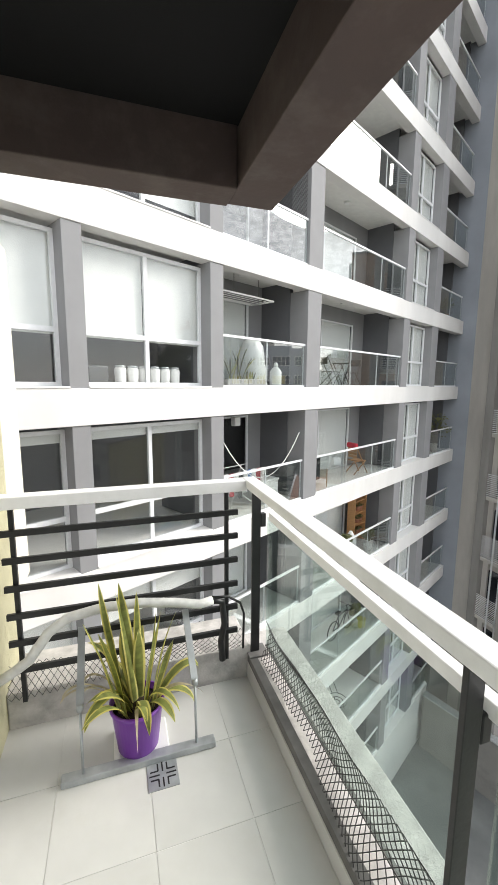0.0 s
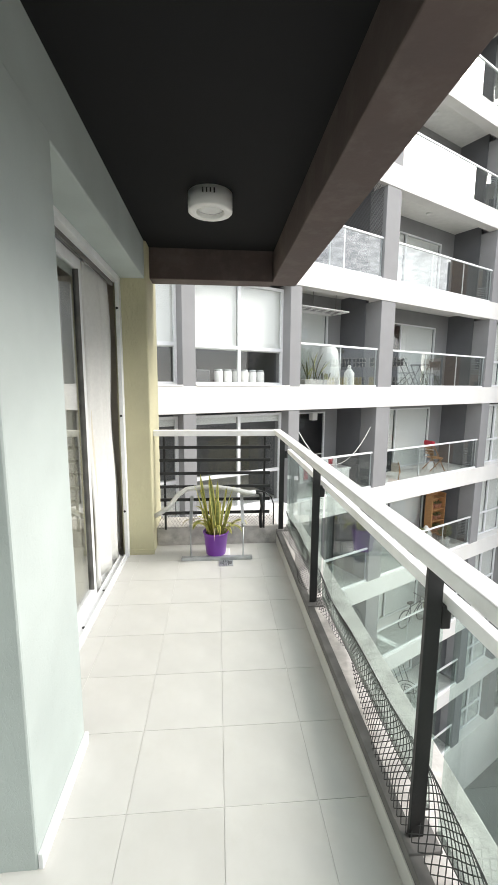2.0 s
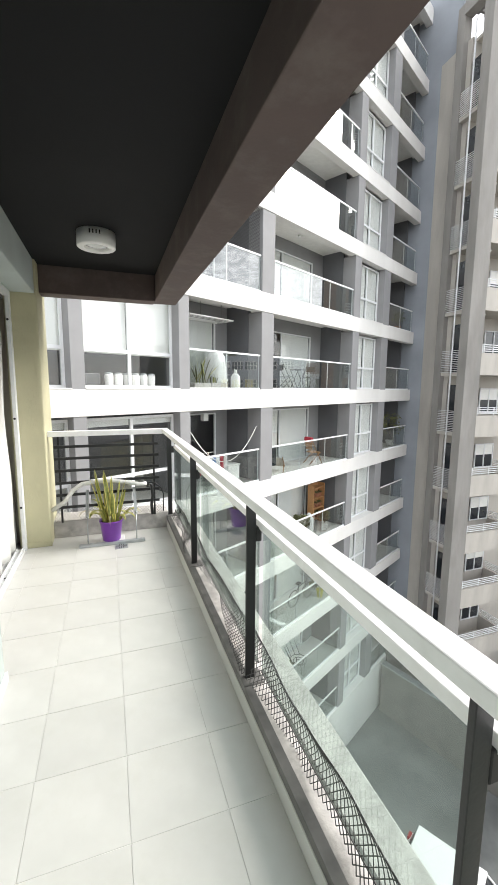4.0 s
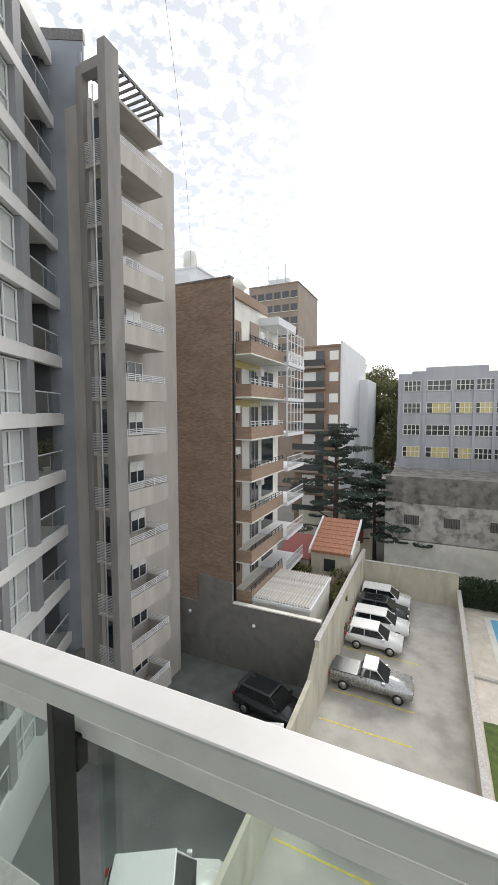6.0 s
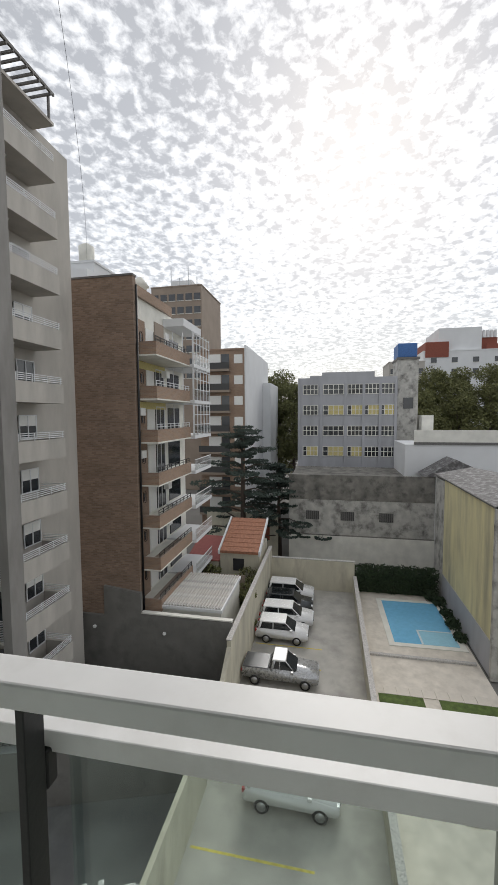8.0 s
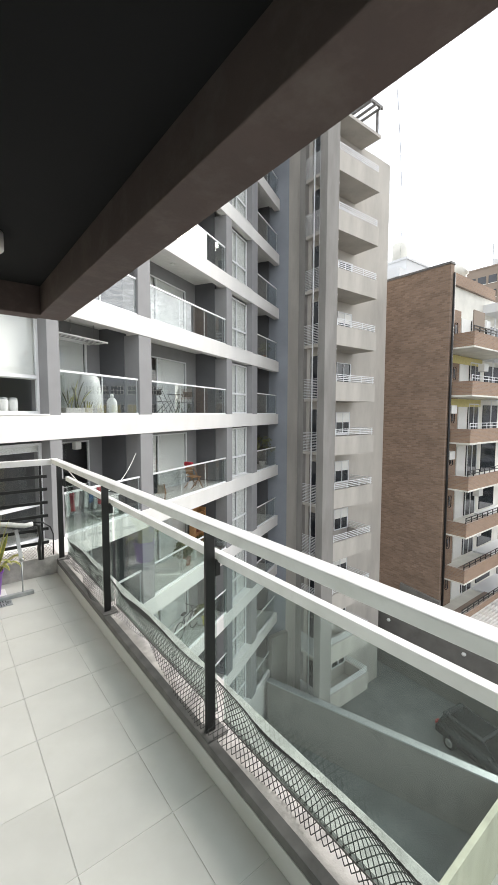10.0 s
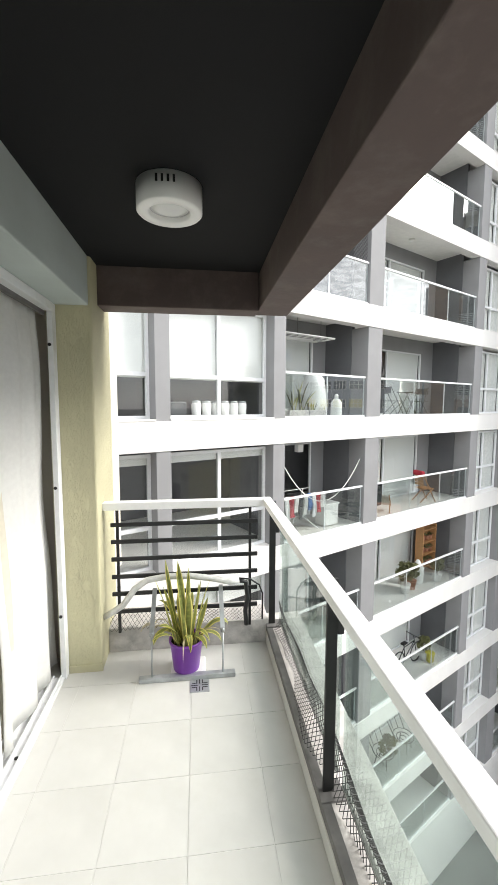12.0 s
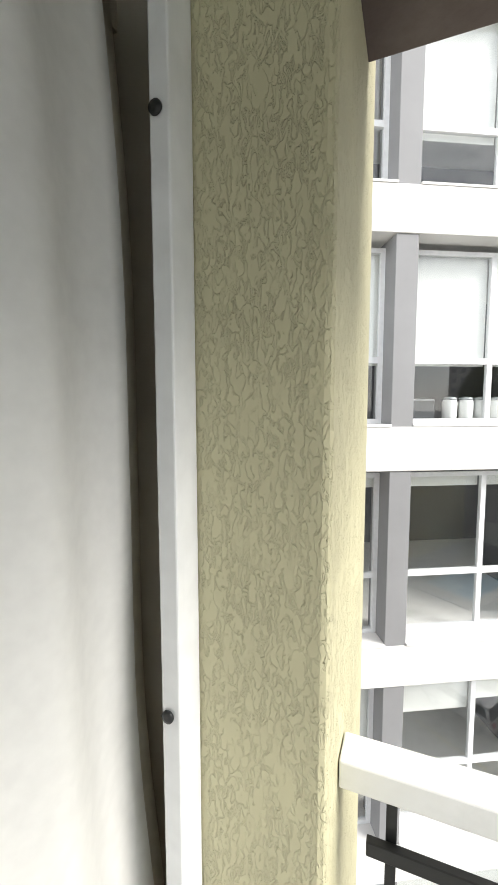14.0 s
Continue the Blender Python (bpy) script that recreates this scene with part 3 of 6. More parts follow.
# plant pot
pot = thing("potted_plant", "yellow-edged snake plant in a purple plastic pot", "plant", (0.12, 1.86, 0.0))
part("tray", B(-0.10, 0.125, -0.10, 0.11, 0.0, 0.022, 0.006), M_WHITEP, pot, "square white plastic saucer")
part("pot", lathe(bmesh.new(), [(0.078, 0.024), (0.084, 0.03), (0.106, 0.215), (0.113, 0.218), (0.113, 0.232), (0.104, 0.232), (0.10, 0.205), (0.02, 0.203)], 40), M_PURPLE, pot, "purple plastic pot")
part("soil", lathe(bmesh.new(), [(0.001, 0.214), (0.099, 0.206)][::-1], 24), M_SOIL, pot)


def leaf_colour(name, mid, edge):
    m = mat(name, mid, 0.5, var=0.3, scale=18, stretch=(1, 1, 2.2))
    nt = m.node_tree
    b = nt.nodes["Principled BSDF"]
    old = b.inputs["Base Color"].links[0].from_socket
    uv = nt.nodes.new("ShaderNodeAttribute")
    uv.attribute_name = "across"
    rp = nt.nodes.new("ShaderNodeValToRGB")
    rp.color_ramp.elements[0].position, rp.color_ramp.elements[1].position = 0.55, 0.68
    nt.links.new(uv.outputs["Fac"], rp.inputs[0])
    mx = nt.nodes.new("ShaderNodeMixRGB")
    mx.inputs[2].default_value = (*edge, 1)
    nt.links.new(rp.outputs[0], mx.inputs[0])
    nt.links.new(old, mx.inputs[1])
    nt.links.new(mx.outputs[0], b.inputs["Base Color"])
    return m


M_SNAKE = leaf_colour("snake plant leaf", (0.30, 0.33, 0.10), (0.70, 0.64, 0.20))
M_DRY = mat("dry pale leaf", (0.58, 0.52, 0.36), 0.8, var=0.2, scale=20)


def leaf(base, lean, length, width, droop, twist):
    bm = bmesh.new()
    lay = bm.verts.layers.float.new("across")
    n = 12
    dirn = Vector((math.cos(lean[0]), math.sin(lean[0]), 0))
    rows = []
    for i in range(n + 1):
        t = i / n
        ang = lean[1] + droop * t * t
        if i == 0:
            p = Vector(base)
        else:
            p = p + (dirn * math.sin(ang) + Vector((0, 0, 1)) * math.cos(ang)) * (length / n)
        w = width * (0.55 + 0.9 * t) * (1 - t ** 4) if t < 0.98 else 0.0008
        a = lean[0] + math.pi / 2 + twist * t
        side = Vector((math.cos(a), math.sin(a), 0))
        fold = dirn * (0.25 * w)
        row = []
        for s in (-1, -0.6, 0, 0.6, 1):
            v = bm.verts.new(p + side * (s * w) + fold * abs(s))
            v[lay] = abs(s)
            row.append(v)
        rows.append(row)
    for a, b in zip(rows, rows[1:]):
        for k in range(4):
            f = bm.faces.new((a[k], a[k + 1], b[k + 1], b[k]))
            f.smooth = True
    bmesh.ops.solidify(bm, geom=bm.faces[:], thickness=0.0015)
    return bm


r1 = random.Random(3)
for k in range(27):
    a = r1.uniform(0, 6.28)
    rad = r1.uniform(0.01, 0.075)
    upright = k < 13
    part("leaf", leaf((rad * math.cos(a), rad * math.sin(a), 0.20), (a + r1.uniform(-0.5, 0.5), r1.uniform(0.03, 0.25) if upright else r1.uniform(0.3, 0.6)), r1.uniform(0.30, 0.56) if upright else r1.uniform(0.25, 0.38), r1.uniform(0.016, 0.031), r1.uniform(-0.1, 0.35) if upright else r1.uniform(0.9, 2.4), r1.uniform(-1, 1)), M_SNAKE, pot)
for k in range(6):
    a = r1.uniform(2.2, 4.2) if k < 4 else r1.uniform(4.4, 6.0)
    part("dry_leaf", leaf((0.06 * math.cos(a), 0.06 * math.sin(a), 0.21), (a, 0.5), r1.uniform(0.22, 0.33), 0.010, r1.uniform(1.6, 2.8), 1.5), M_DRY, pot, "withered pale leaf")

# drying rack lying on the floor
rack = thing("drying_rack", "folded grey metal drying rack leaning on the railing", "rack", (0.13, 1.78, 0.0))
part("base_bar", B(-0.305, 0.305, -0.022, 0.022, 0.001, 0.03, 0.004), M_GALV, rack, "galvanised steel bar on the floor")
for x in (-0.225, 0.225):
    part("rod", tube(bmesh.new(), [(x, 0.0, 0.03), (x, 0.02, 0.29)], 0.0055), M_GALV, rack)
    part("knob", lathe(bmesh.new(), [(0.006, 0), (0.014, 0.005), (0.014, 0.022), (0.007, 0.03)], 14, (x, 0.02, 0.285)), M_GALV, rack)
    st = bmesh.new()
    sgn = -1 if x > 0 else 1
    prism(st, [(0.02, 0.305), (0.25, 0.50), (0.262, 0.49), (0.03, 0.29)], x - 0.014, x + 0.014, "yz")
    part("strap", st, M_GALV, rack, "flat grey steel arm")

# floor drain
drain = thing("floor_drain", "square steel floor drain grate between the tiles", "drain", (0.205, 1.705, 0.0))
part("frame", B(-0.06, 0.06, -0.06, 0.06, -0.005, 0.0035, 0.001), M_GALV, drain)
for k in range(4):
    for d in (-0.018, 0.0, 0.018):
        lng = 0.016 if d else 0.02
        c = 0.033
        if k < 2:
            q = B(d - 0.003, d + 0.003, (c if k else -c) - lng, (c if k else -c) + lng, 0.0036, 0.0042)
        else:
            q = B((c if k == 2 else -c) - lng, (c if k == 2 else -c) + lng, d - 0.003, d + 0.003, 0.0036, 0.0042)
        part("slot", q, M_BLACK, drain)

# hose along the end railing
hz = [(-0.425, 2.0, 0.33), (-0.37, 2.0, 0.36), (-0.30, 1.99, 0.41), (-0.22, 1.99, 0.52), (-0.14, 1.99, 0.575), (0.0, 2.0, 0.59), (0.15, 2.0, 0.585), (0.30, 2.0, 0.56), (0.42, 2.0, 0.53), (0.48, 2.01, 0.535)]
hose = thing("air_conditioner_hose", "taped pale hose and black cable draped along the end railing", "hose", (0, 2.0, 0.175))
part("hose", tube(bmesh.new(), [(x, y - 2.0, z - 0.175) for x, y, z in hz], 0.021, 12), M_HOSE, hose)
part("cable", tube(bmesh.new(), [(0.47, 0.01, 0.36), (0.53, 0.02, 0.34), (0.545, 0.03, 0.22), (0.53, 0.04, 0.12), (0.54, 0.05, 0.01)], 0.016, 10), M_BLACK, hose, "black insulated cable")
part("cable", tube(bmesh.new(), [(0.47, 0.02, 0.37), (0.56, 0.02, 0.36), (0.63, 0.05, 0.30), (0.66, 0.08, 0.22), (0.66, 0.09, 0.02)], 0.006, 8), M_BLACK, hose, "thin black cable")

# ---- the facade across the yard ----
GROUND = -15.7
ST, Z0, BAND = 2.88, 1.46, 0.56
fac = thing("apartment_building", "white apartment building with grey columns, windows and glass balconies", "building", (2.128, 8.094, 0.0), 27.9)
LEVELS = range(-5, 6)
DEEP = 1.5
END = 14.5
LEFT = -9.0
band_me = to_mesh("slab_band", B(LEFT, END, -0.02, 0.28, -BAND, 0.0, 0.01), M_WHITE)
soff_me = to_mesh("soffit", B(LEFT, END, 0.281, 4.0, -0.30, -0.02), M_SOFF)
COLS = [(-0.33, 0.0), (2.77, 3.34), (8.3, 8.8), (10.9, 11.55), (-3.03, -2.74), (-5.9, -5.6)]
col_me = {c: to_mesh("column", B(c[0], c[1], 0.0, 0.55, -0.001, ST - BAND + 0.001, 0.008), M_GREYL) for c in COLS}
side_me = {}
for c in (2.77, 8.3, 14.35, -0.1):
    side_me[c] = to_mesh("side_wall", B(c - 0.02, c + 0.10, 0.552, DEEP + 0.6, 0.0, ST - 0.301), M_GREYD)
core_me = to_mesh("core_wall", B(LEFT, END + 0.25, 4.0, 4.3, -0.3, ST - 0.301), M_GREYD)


def window_set(x0, x1, y, z0, z1, cols, bar, w=0.045):
    """Frame of a window: outer frame, mullions and one cross bar."""
    bm = bmesh.new()
    box(bm, x0, x1, y, y + 0.06, z0, z0 + w)
    box(bm, x0, x1, y, y + 0.06, z1 - w, z1)
    box(bm, x0, x0 + w, y, y + 0.06, z0 + w, z1 - w)
    box(bm, x1 - w, x1, y, y + 0.06, z0 + w, z1 - w)
    for k in range(1, cols):
        x = x0 + (x1 - x0) * k / cols
        box(bm, x - w * 0.6, x + w * 0.6, y + 0.002, y + 0.058, z0 + w, z1 - w)
    if bar:
        box(bm, x0 + w, x1 - w, y - 0.004, y + 0.056, z0 + bar, z0 + bar + w * 1.3)
    return bm


H = ST - BAND
WINS = [(-2.74, -0.33, 2, 0.78), (-5.6, -3.03, 3, 0.78), (8.8, 10.9, 2, 0.85)]
win_me = [(to_mesh("window_frame", window_set(a, b, 0.285, 0.03, H - 0.07, n, bar, 0.06), M_ALU), to_mesh("pane", B(a + 0.04, b - 0.04, 0.31, 0.317, 0.07, H - 0.11), M_PANE), to_mesh("sill", B(a, b, -0.03, 0.283, -0.001, 0.03, 0.004), M_WHITE)) for a, b, n, bar in WINS]
BALCS = [(0.0, 2.77, 0.0, 2.25), (3.34, 8.3, 0.3, 4.2), (11.55, 14.35, 0.0, 2.4)]
balc_me = []
for a, b, d0, d1 in BALCS:
    rail = to_mesh("rail", B(a, b, 0.05, 0.10, 1.0, 1.05, 0.004), M_ALU)
    glass = to_mesh("glass", B(a + 0.02, b - 0.02, 0.07, 0.08, 0.05, 1.0), M_FGLASS)
    spans = 3 if b - a > 4 else 2
    posts = (to_mesh("bottom_rail", B(a, b, 0.055, 0.095, 0.0, 0.05), M_ALU), to_mesh("rail_post", B(-0.015, 0.015, 0.081, 0.10, 0.05, 1.0), M_ALU), [a + 0.03 + (b - a - 0.06) * k / spans for k in range(spans + 1)])
    df = to_mesh("door_frame", window_set(a + d0 + 0.05, a + d1, DEEP, 0.0, 2.12, 2, 0), M_ALU)
    dp = to_mesh("door_pane", B(a + d0 + 0.1, a + d1 - 0.05, DEEP + 0.025, DEEP + 0.032, 0.05, 2.07), M_PANE)
    bw = bmesh.new()
    box(bw, a, b, DEEP, DEEP + 0.12, 2.12, H + 0.26)
    if d0:
        box(bw, a, a + d0, DEEP, DEEP + 0.12, 0.0, 2.12)
    if a + d1 < b - 0.1:
        box(bw, a + d1, b, DEEP, DEEP + 0.12, 0.0, 2.12)
    wall = to_mesh("back_wall", bw, M_GREYL)
    lamp_b = to_mesh("soffit_light", lathe(bmesh.new(), [(0.07, -0.05), (0.09, 0.0)], 12, ((a + b) / 2, 0.9, ST - 0.302)), M_WHITEP)
    balc_me.append((a, b, d0, d1, rail, glass, posts, df, dp, wall, lamp_b))
rb = random.Random(11)


def blind_at(x0, x1, y, z0, z1, loc):
    part("blind", B(x0, x1, y, y + 0.012, z0, z1), M_BLIND, fac, "", loc)


for k in list(LEVELS) + [6]:
    z = Z0 + ST * k
    part("slab_band", band_me, None, fac, "", (0, 0, z))
    part("soffit", soff_me, None, fac, "", (0, 0, z))
for k in LEVELS:
    z = Z0 + ST * k
    L0 = (0, 0, z)
    for c in COLS:
        part("column", col_me[c], None, fac, "grey painted column", L0)
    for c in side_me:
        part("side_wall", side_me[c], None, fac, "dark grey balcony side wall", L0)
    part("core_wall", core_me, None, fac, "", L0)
    for (a, b, n, bar), (f_me, p_me, s_me) in zip(WINS, win_me):
        fr = part("window_frame", f_me, None, fac, "white aluminium window", L0)
        pn = part("pane", p_me, None, fr)
        pn.visible_shadow = False
        part("sill", s_me, None, fr)
        drop = {0: 0.66, -1: 0.12}.get(k, rb.choice((0.3, 0.6, 0.95, 0.97))) if a < 5 else 0.97
        for i in range(n):
            w = (b - a) / n
            dd = drop if k in (0, -1) or a > 5 else min(0.97, drop * rb.uniform(0.7, 1.1))
            blind_at(a + w * i + 0.05, a + w * (i + 1) - 0.03, 0.38, H * (1 - dd), H - 0.08, L0)
    for q, (a, b, d0, d1, rail, glass, posts, df, dp, wall, lamp_b) in enumerate(balc_me):
        r = part("balcony_rail", rail, None, fac, "white balcony rail", L0)
        g = part("glass", glass, None, r)
        g.visible_shadow = False
        part("bottom_rail", posts[0], None, r)
        for x in posts[2]:
            part("rail_post", posts[1], None, r, "", (x, 0, 0))
        part("back_wall", wall, None, fac, "", L0)
        d = part("door_frame", df, None, fac, "", L0)
        dg = part("door_pane", dp, None, d)
        dg.visible_shadow = False
        part("soffit_light", lamp_b, None, fac, "", L0)
        m = a + d0 + (d1 - d0) / 2
        if q == 1:
            blind_at(m + 0.1, a + d1 - 0.06, DEEP + 0.08, 0.03, 2.08, L0)
            if k != 0:
                blind_at(a + d0 + 0.1, m - 0.03, DEEP + 0.085, 0.03, 2.08, L0)
        elif rb.random() < 0.7 and not (q == 0 and k == -1):
            blind_at(m + 0.03, a + d1 - 0.06, DEEP + 0.08, 0.03, 2.08, L0)
part("roof_slab", B(LEFT, END + 0.25, 0.0, 4.3, Z0 + ST * 6 + 0.002, Z0 + ST * 6 + 0.12), M_WHITE, fac)
part("base_wall", B(LEFT, END, 0.02, 0.25, GROUND, Z0 - 5 * ST - BAND), M_WHITE, fac)
part("end_wall", B(END, END + 0.25, -1.5, 4.0, GROUND, Z0 + ST * 6 + 0.6, 0.01), M_BLUEG, fac, "blue-grey rendered end wall")
part("end_coping", B(END - 0.03, END + 0.28, -1.53, 4.0, Z0 + ST * 6 + 0.6, Z0 + ST * 6 + 1.1), M_STRIP, fac, "dark roof parapet sheet")
part("drain_pipe", tube(bmesh.new(), [(END - 0.09, -1.42, GROUND), (END - 0.09, -1.42, Z0 + ST * 6)], 0.06, 10), M_BLUEG, fac)
# ---- ground, yards and walls ----
solid("ground", B(-900, 1500, -1200, 1200, GROUND - 0.6, GROUND - 0.12), M_GROUND, "grey city ground reaching the horizon", "ground", kind="structure")
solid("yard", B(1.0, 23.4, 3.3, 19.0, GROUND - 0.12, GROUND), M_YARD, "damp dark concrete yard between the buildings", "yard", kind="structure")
solid("car_park", B(1.0, 39.0, -4.7, 3.3, GROUND - 0.12, GROUND + 0.004), M_LOT, "stained pale concrete car park", "car park", kind="structure")
solid("garden_paving", B(1.0, 42.0, -12.4, -4.7, GROUND - 0.12, GROUND + 0.002), M_PAVE, "beige paved garden terrace", "paving", kind="structure")
for x in (28.9, 26.5, 24.0, 21.4, 14.3, 11.9):
    solid("parking_line", B(x - 0.05, x + 0.05, -1.8, 3.1, GROUND + 0.004, GROUND + 0.008), M_YELLOWL, "worn yellow painted parking line", "road marking", kind="structure")


def wall(name, x0, x1, y0, y1, top, m, label, coping=None, base=None):
    w = thing(name, label, "wall", ((x0 + x1) / 2, (y0 + y1) / 2, GROUND), kind="structure")
    hx, hy, h = (x1 - x0) / 2, (y1 - y0) / 2, top - GROUND
    part("wall_body", B(-hx, hx, -hy, hy, 0, h, 0.01), m, w)
    if coping:
        part("coping", B(-hx - 0.04, hx + 0.04, -hy - 0.04, hy + 0.04, h, h + 0.06, 0.01), coping, w)
    return w


wall("wall_lot_left", 22.0, 39.0, 3.3, 3.55, -11.6, M_LOTWALL, "tall cream stained boundary wall of the car park", M_CONC)
prw = bmesh.new()
prism(prw, [(17.0, GROUND), (22.0, GROUND), (22.0, -12.0), (20.5, -13.0), (17.0, -13.2)], 3.3, 3.55)
solid("wall_lot_step", prw, M_LOTWALL, "stepped cream boundary wall of the car park", "wall", kind="structure")
wall("wall_lot_near", 1.0, 17.0, 3.25, 3.45, -13.0, M_LOTWALL, "cream boundary wall between yard and car park")
wall("wall_lot_far", 39.0, 39.3, -4.7, 3.55, -12.7, M_LOTWALL, "cream end wall of the car park", M_CONC)
wall("wall_lot_right", 1.0, 39.0, -4.85, -4.6, -14.1, M_LOTWALL, "low cream wall between car park and garden", M_CONC)
yw_ = wall("wall_yard", -5.4, 5.4, -0.15, 0.15, -13.0, M_GWALL, "grey yard wall with a metal coping", M_GALV)
yw_.matrix_basis = pose(15.13, 8.74, GROUND, 0, 0, 108)
wall("wall_yard_end", 14.0, 23.4, 14.2, 14.5, -11.0, M_GWALL, "grey yard end wall")
gw = thing("wall_grey", "olive grey boundary wall at the foot of the brick building", "wall", (23.5, 9.0, GROUND), kind="structure")
pb = bmesh.new()
hG = -GROUND
prism(pb, [(-5.45, 0), (6.0, 0), (6.0, hG - 11.6), (3.2, hG - 11.6), (3.2, hG - 9.6), (0.6, hG - 9.9), (0.6, hG - 11.25), (-5.45, hG - 11.3)], -0.13, 0.12, "yz")
part("wall_body", pb, M_GWALL, gw)
part("coping", B(-0.17, 0.16, -5.45, 0.56, hG - 11.24, hG - 11.16), M_LIME, gw, "pale coping")
for y in (3.9, -1.0):
    part("wall_light", lathe(bmesh.new(), [(0.08, -0.08), (0.13, 0.0), (0.08, 0.09)], 14, (-0.2, y, hG - 12.4)), M_WHITEP, gw, "round white wall light")

# pool and garden
pool = thing("swimming_pool", "blue rectangular swimming pool with a shallow corner", "pool", (34.4, -9.4, GROUND), 1.0)
part("rim", B(-3.95, 3.85, -2.75, 2.75, 0.002, 0.06, 0.01), M_LIME, pool, "pale stone rim")
part("water", B(-3.5, 3.4, -2.3, 2.3, 0.06, 0.068), M_WATER, pool, "still blue water")
st = B(-3.5, -1.6, -2.3, 0.2, 0.069, 0.075)
part("step", st, mat("shallow water", (0.34, 0.62, 0.76), 0.12, var=0.05, spec=0.3), pool, "pale shallow bay")
part("step_edge", B(-1.6, -1.45, -2.3, 0.2, 0.069, 0.085), M_POOLR, pool)
part("step_edge", B(-3.5, -1.45, 0.2, 0.35, 0.069, 0.085), M_POOLR, pool)
solid("terrace_step", B(28.9, 29.15, -12.2, -5.2, GROUND, GROUND + 0.14), M_CONC, "stone terrace edge", "step", kind="structure")
for y0, y1 in ((-7.9, -5.3), (-12.2, -8.8)):
    solid("lawn", B(17.5, 24.9, y0, y1, GROUND + 0.003, GROUND + 0.05, 0.01), M_GRASS, "short green lawn", "lawn", kind="structure")
slab_me = to_mesh("path_slab", B(-0.36, 0.36, -0.36, 0.36, 0, 0.04, 0.01), M_PAVE)
gp = thing("garden_path", "garden path of square beige slabs", "path", (21, -8.35, GROUND), kind="structure")
for k in range(9):
    part("path_slab", slab_me, None, gp, "", (-3.4 + k * 0.76, 0.02 * (-1) ** k, 0.004))
for k in range(8):
    part("path_slab", slab_me, None, gp, "", (4.3, -3.0 + k * 0.76, 0.004))


def clump_mesh(name, m, spots, size, count, seed, flat=0.6):
    """Many small leaf faces scattered round the given spots (centre, radius)."""
    r = random.Random(seed)
    verts, faces = [], []
    for c, rad in spots:
        for _ in range(count):
            d = Vector((r.gauss(0, 1), r.gauss(0, 1), r.gauss(0, 1) * flat)).normalized() * rad * r.uniform(0.45, 1.05) ** 0.7
            d.z *= flat
            p = Vector(c) + d
            a = Vector((r.gauss(0, 1), r.gauss(0, 1), r.gauss(0, 1))).normalized() * size * r.uniform(0.6, 1.4)
            b = a.orthogonal().normalized() * size * r.uniform(0.4, 0.9)
            n = len(verts)
            verts += [p - a, p + b, p + a, p - b]
            faces.append((n, n + 1, n + 2, n + 3))
    me = bpy.data.meshes.new(name)
    me.from_pydata([tuple(v) for v in verts], [], faces)
    me.materials.append(m)
    return me


def tree(name, label, loc, height, spread, m, seed, leaf_size=0.25, count=110, clumps=34, trunk=0.3, low=0.3, conifer=False):
    r = random.Random(seed)
    t = thing(name, label, "tree", loc)
    bm = bmesh.new()
    tube(bm, [(0, 0, 0), (0.1, 0.05, height * 0.4), (0.0, 0.1, height * (0.92 if conifer else 0.65))], [trunk, trunk * 0.7, trunk * 0.2], 9)
    spots = []
    for k in range(clumps):
        f = low + (1 - low) * (k + 0.5) / clumps
        a = k * 2.4 + r.uniform(-0.4, 0.4)
        reach = spread * ((1.1 - f) * 1.35 if conifer else math.sin(math.pi * min(0.97, 0.25 + 0.72 * (f - low) / (1 - low)))) * r.uniform(0.45, 1.0)
        tip = Vector((reach * math.cos(a), reach * math.sin(a), height * f + (0 if conifer else r.uniform(-0.05, 0.05) * height)))
        root = Vector((0.03, 0.06, height * min(f, 0.62 if not conifer else f) * 0.95))
        tube(bm, [root, (root + tip) / 2 + Vector((0, 0, 0.03 * height)), tip], [trunk * 0.3, trunk * 0.18, trunk * 0.05], 5)
        rad = spread * (r.uniform(0.15, 0.27) if conifer else r.uniform(0.34, 0.58))
        spots.append((tip, rad))
        if conifer:
            spots.append((root.lerp(tip, 0.6), rad * 0.9))
    part("trunk", bm, M_BARK, t)
    part("crown", clump_mesh("crown", m, spots, leaf_size, count, seed, 0.22 if conifer else 0.75), None, t)
    return t


hedge = thing("hedge", "dense dark green clipped hedge behind the pool", "hedge", (39.8, -8.6, GROUND))
part("foliage", clump_mesh("foliage", M_HEDGE, [((0.25 * math.sin(k * 2), -3.3 + 0.42 * k, 0.55 + 0.75 * j), 0.62) for k in range(17) for j in range(3)], 0.11, 170, 5, 1.0), None, hedge)
part("stem", B(-0.3, 0.3, -3.5, 3.6, 0, 1.9), M_HEDGE, hedge)
for k, (x, y, s) in enumerate(((37.6, -12.0, 0.6), (35.6, -12.1, 0.5), (33.7, -12.1, 0.6), (31.9, -12.1, 0.45), (38.6, -11.6, 0.7))):
    sh = thing("shrub", "low dark green shrub beside the pool", "shrub", (x, y, GROUND), group="shrubs beside the pool")
    part("foliage", clump_mesh("foliage", M_HEDGE, [((0, 0, s * 0.7), s), ((0.4, 0.1, s * 0.5), s * 0.8)], 0.12, 160, 20 + k, 0.8), None, sh)

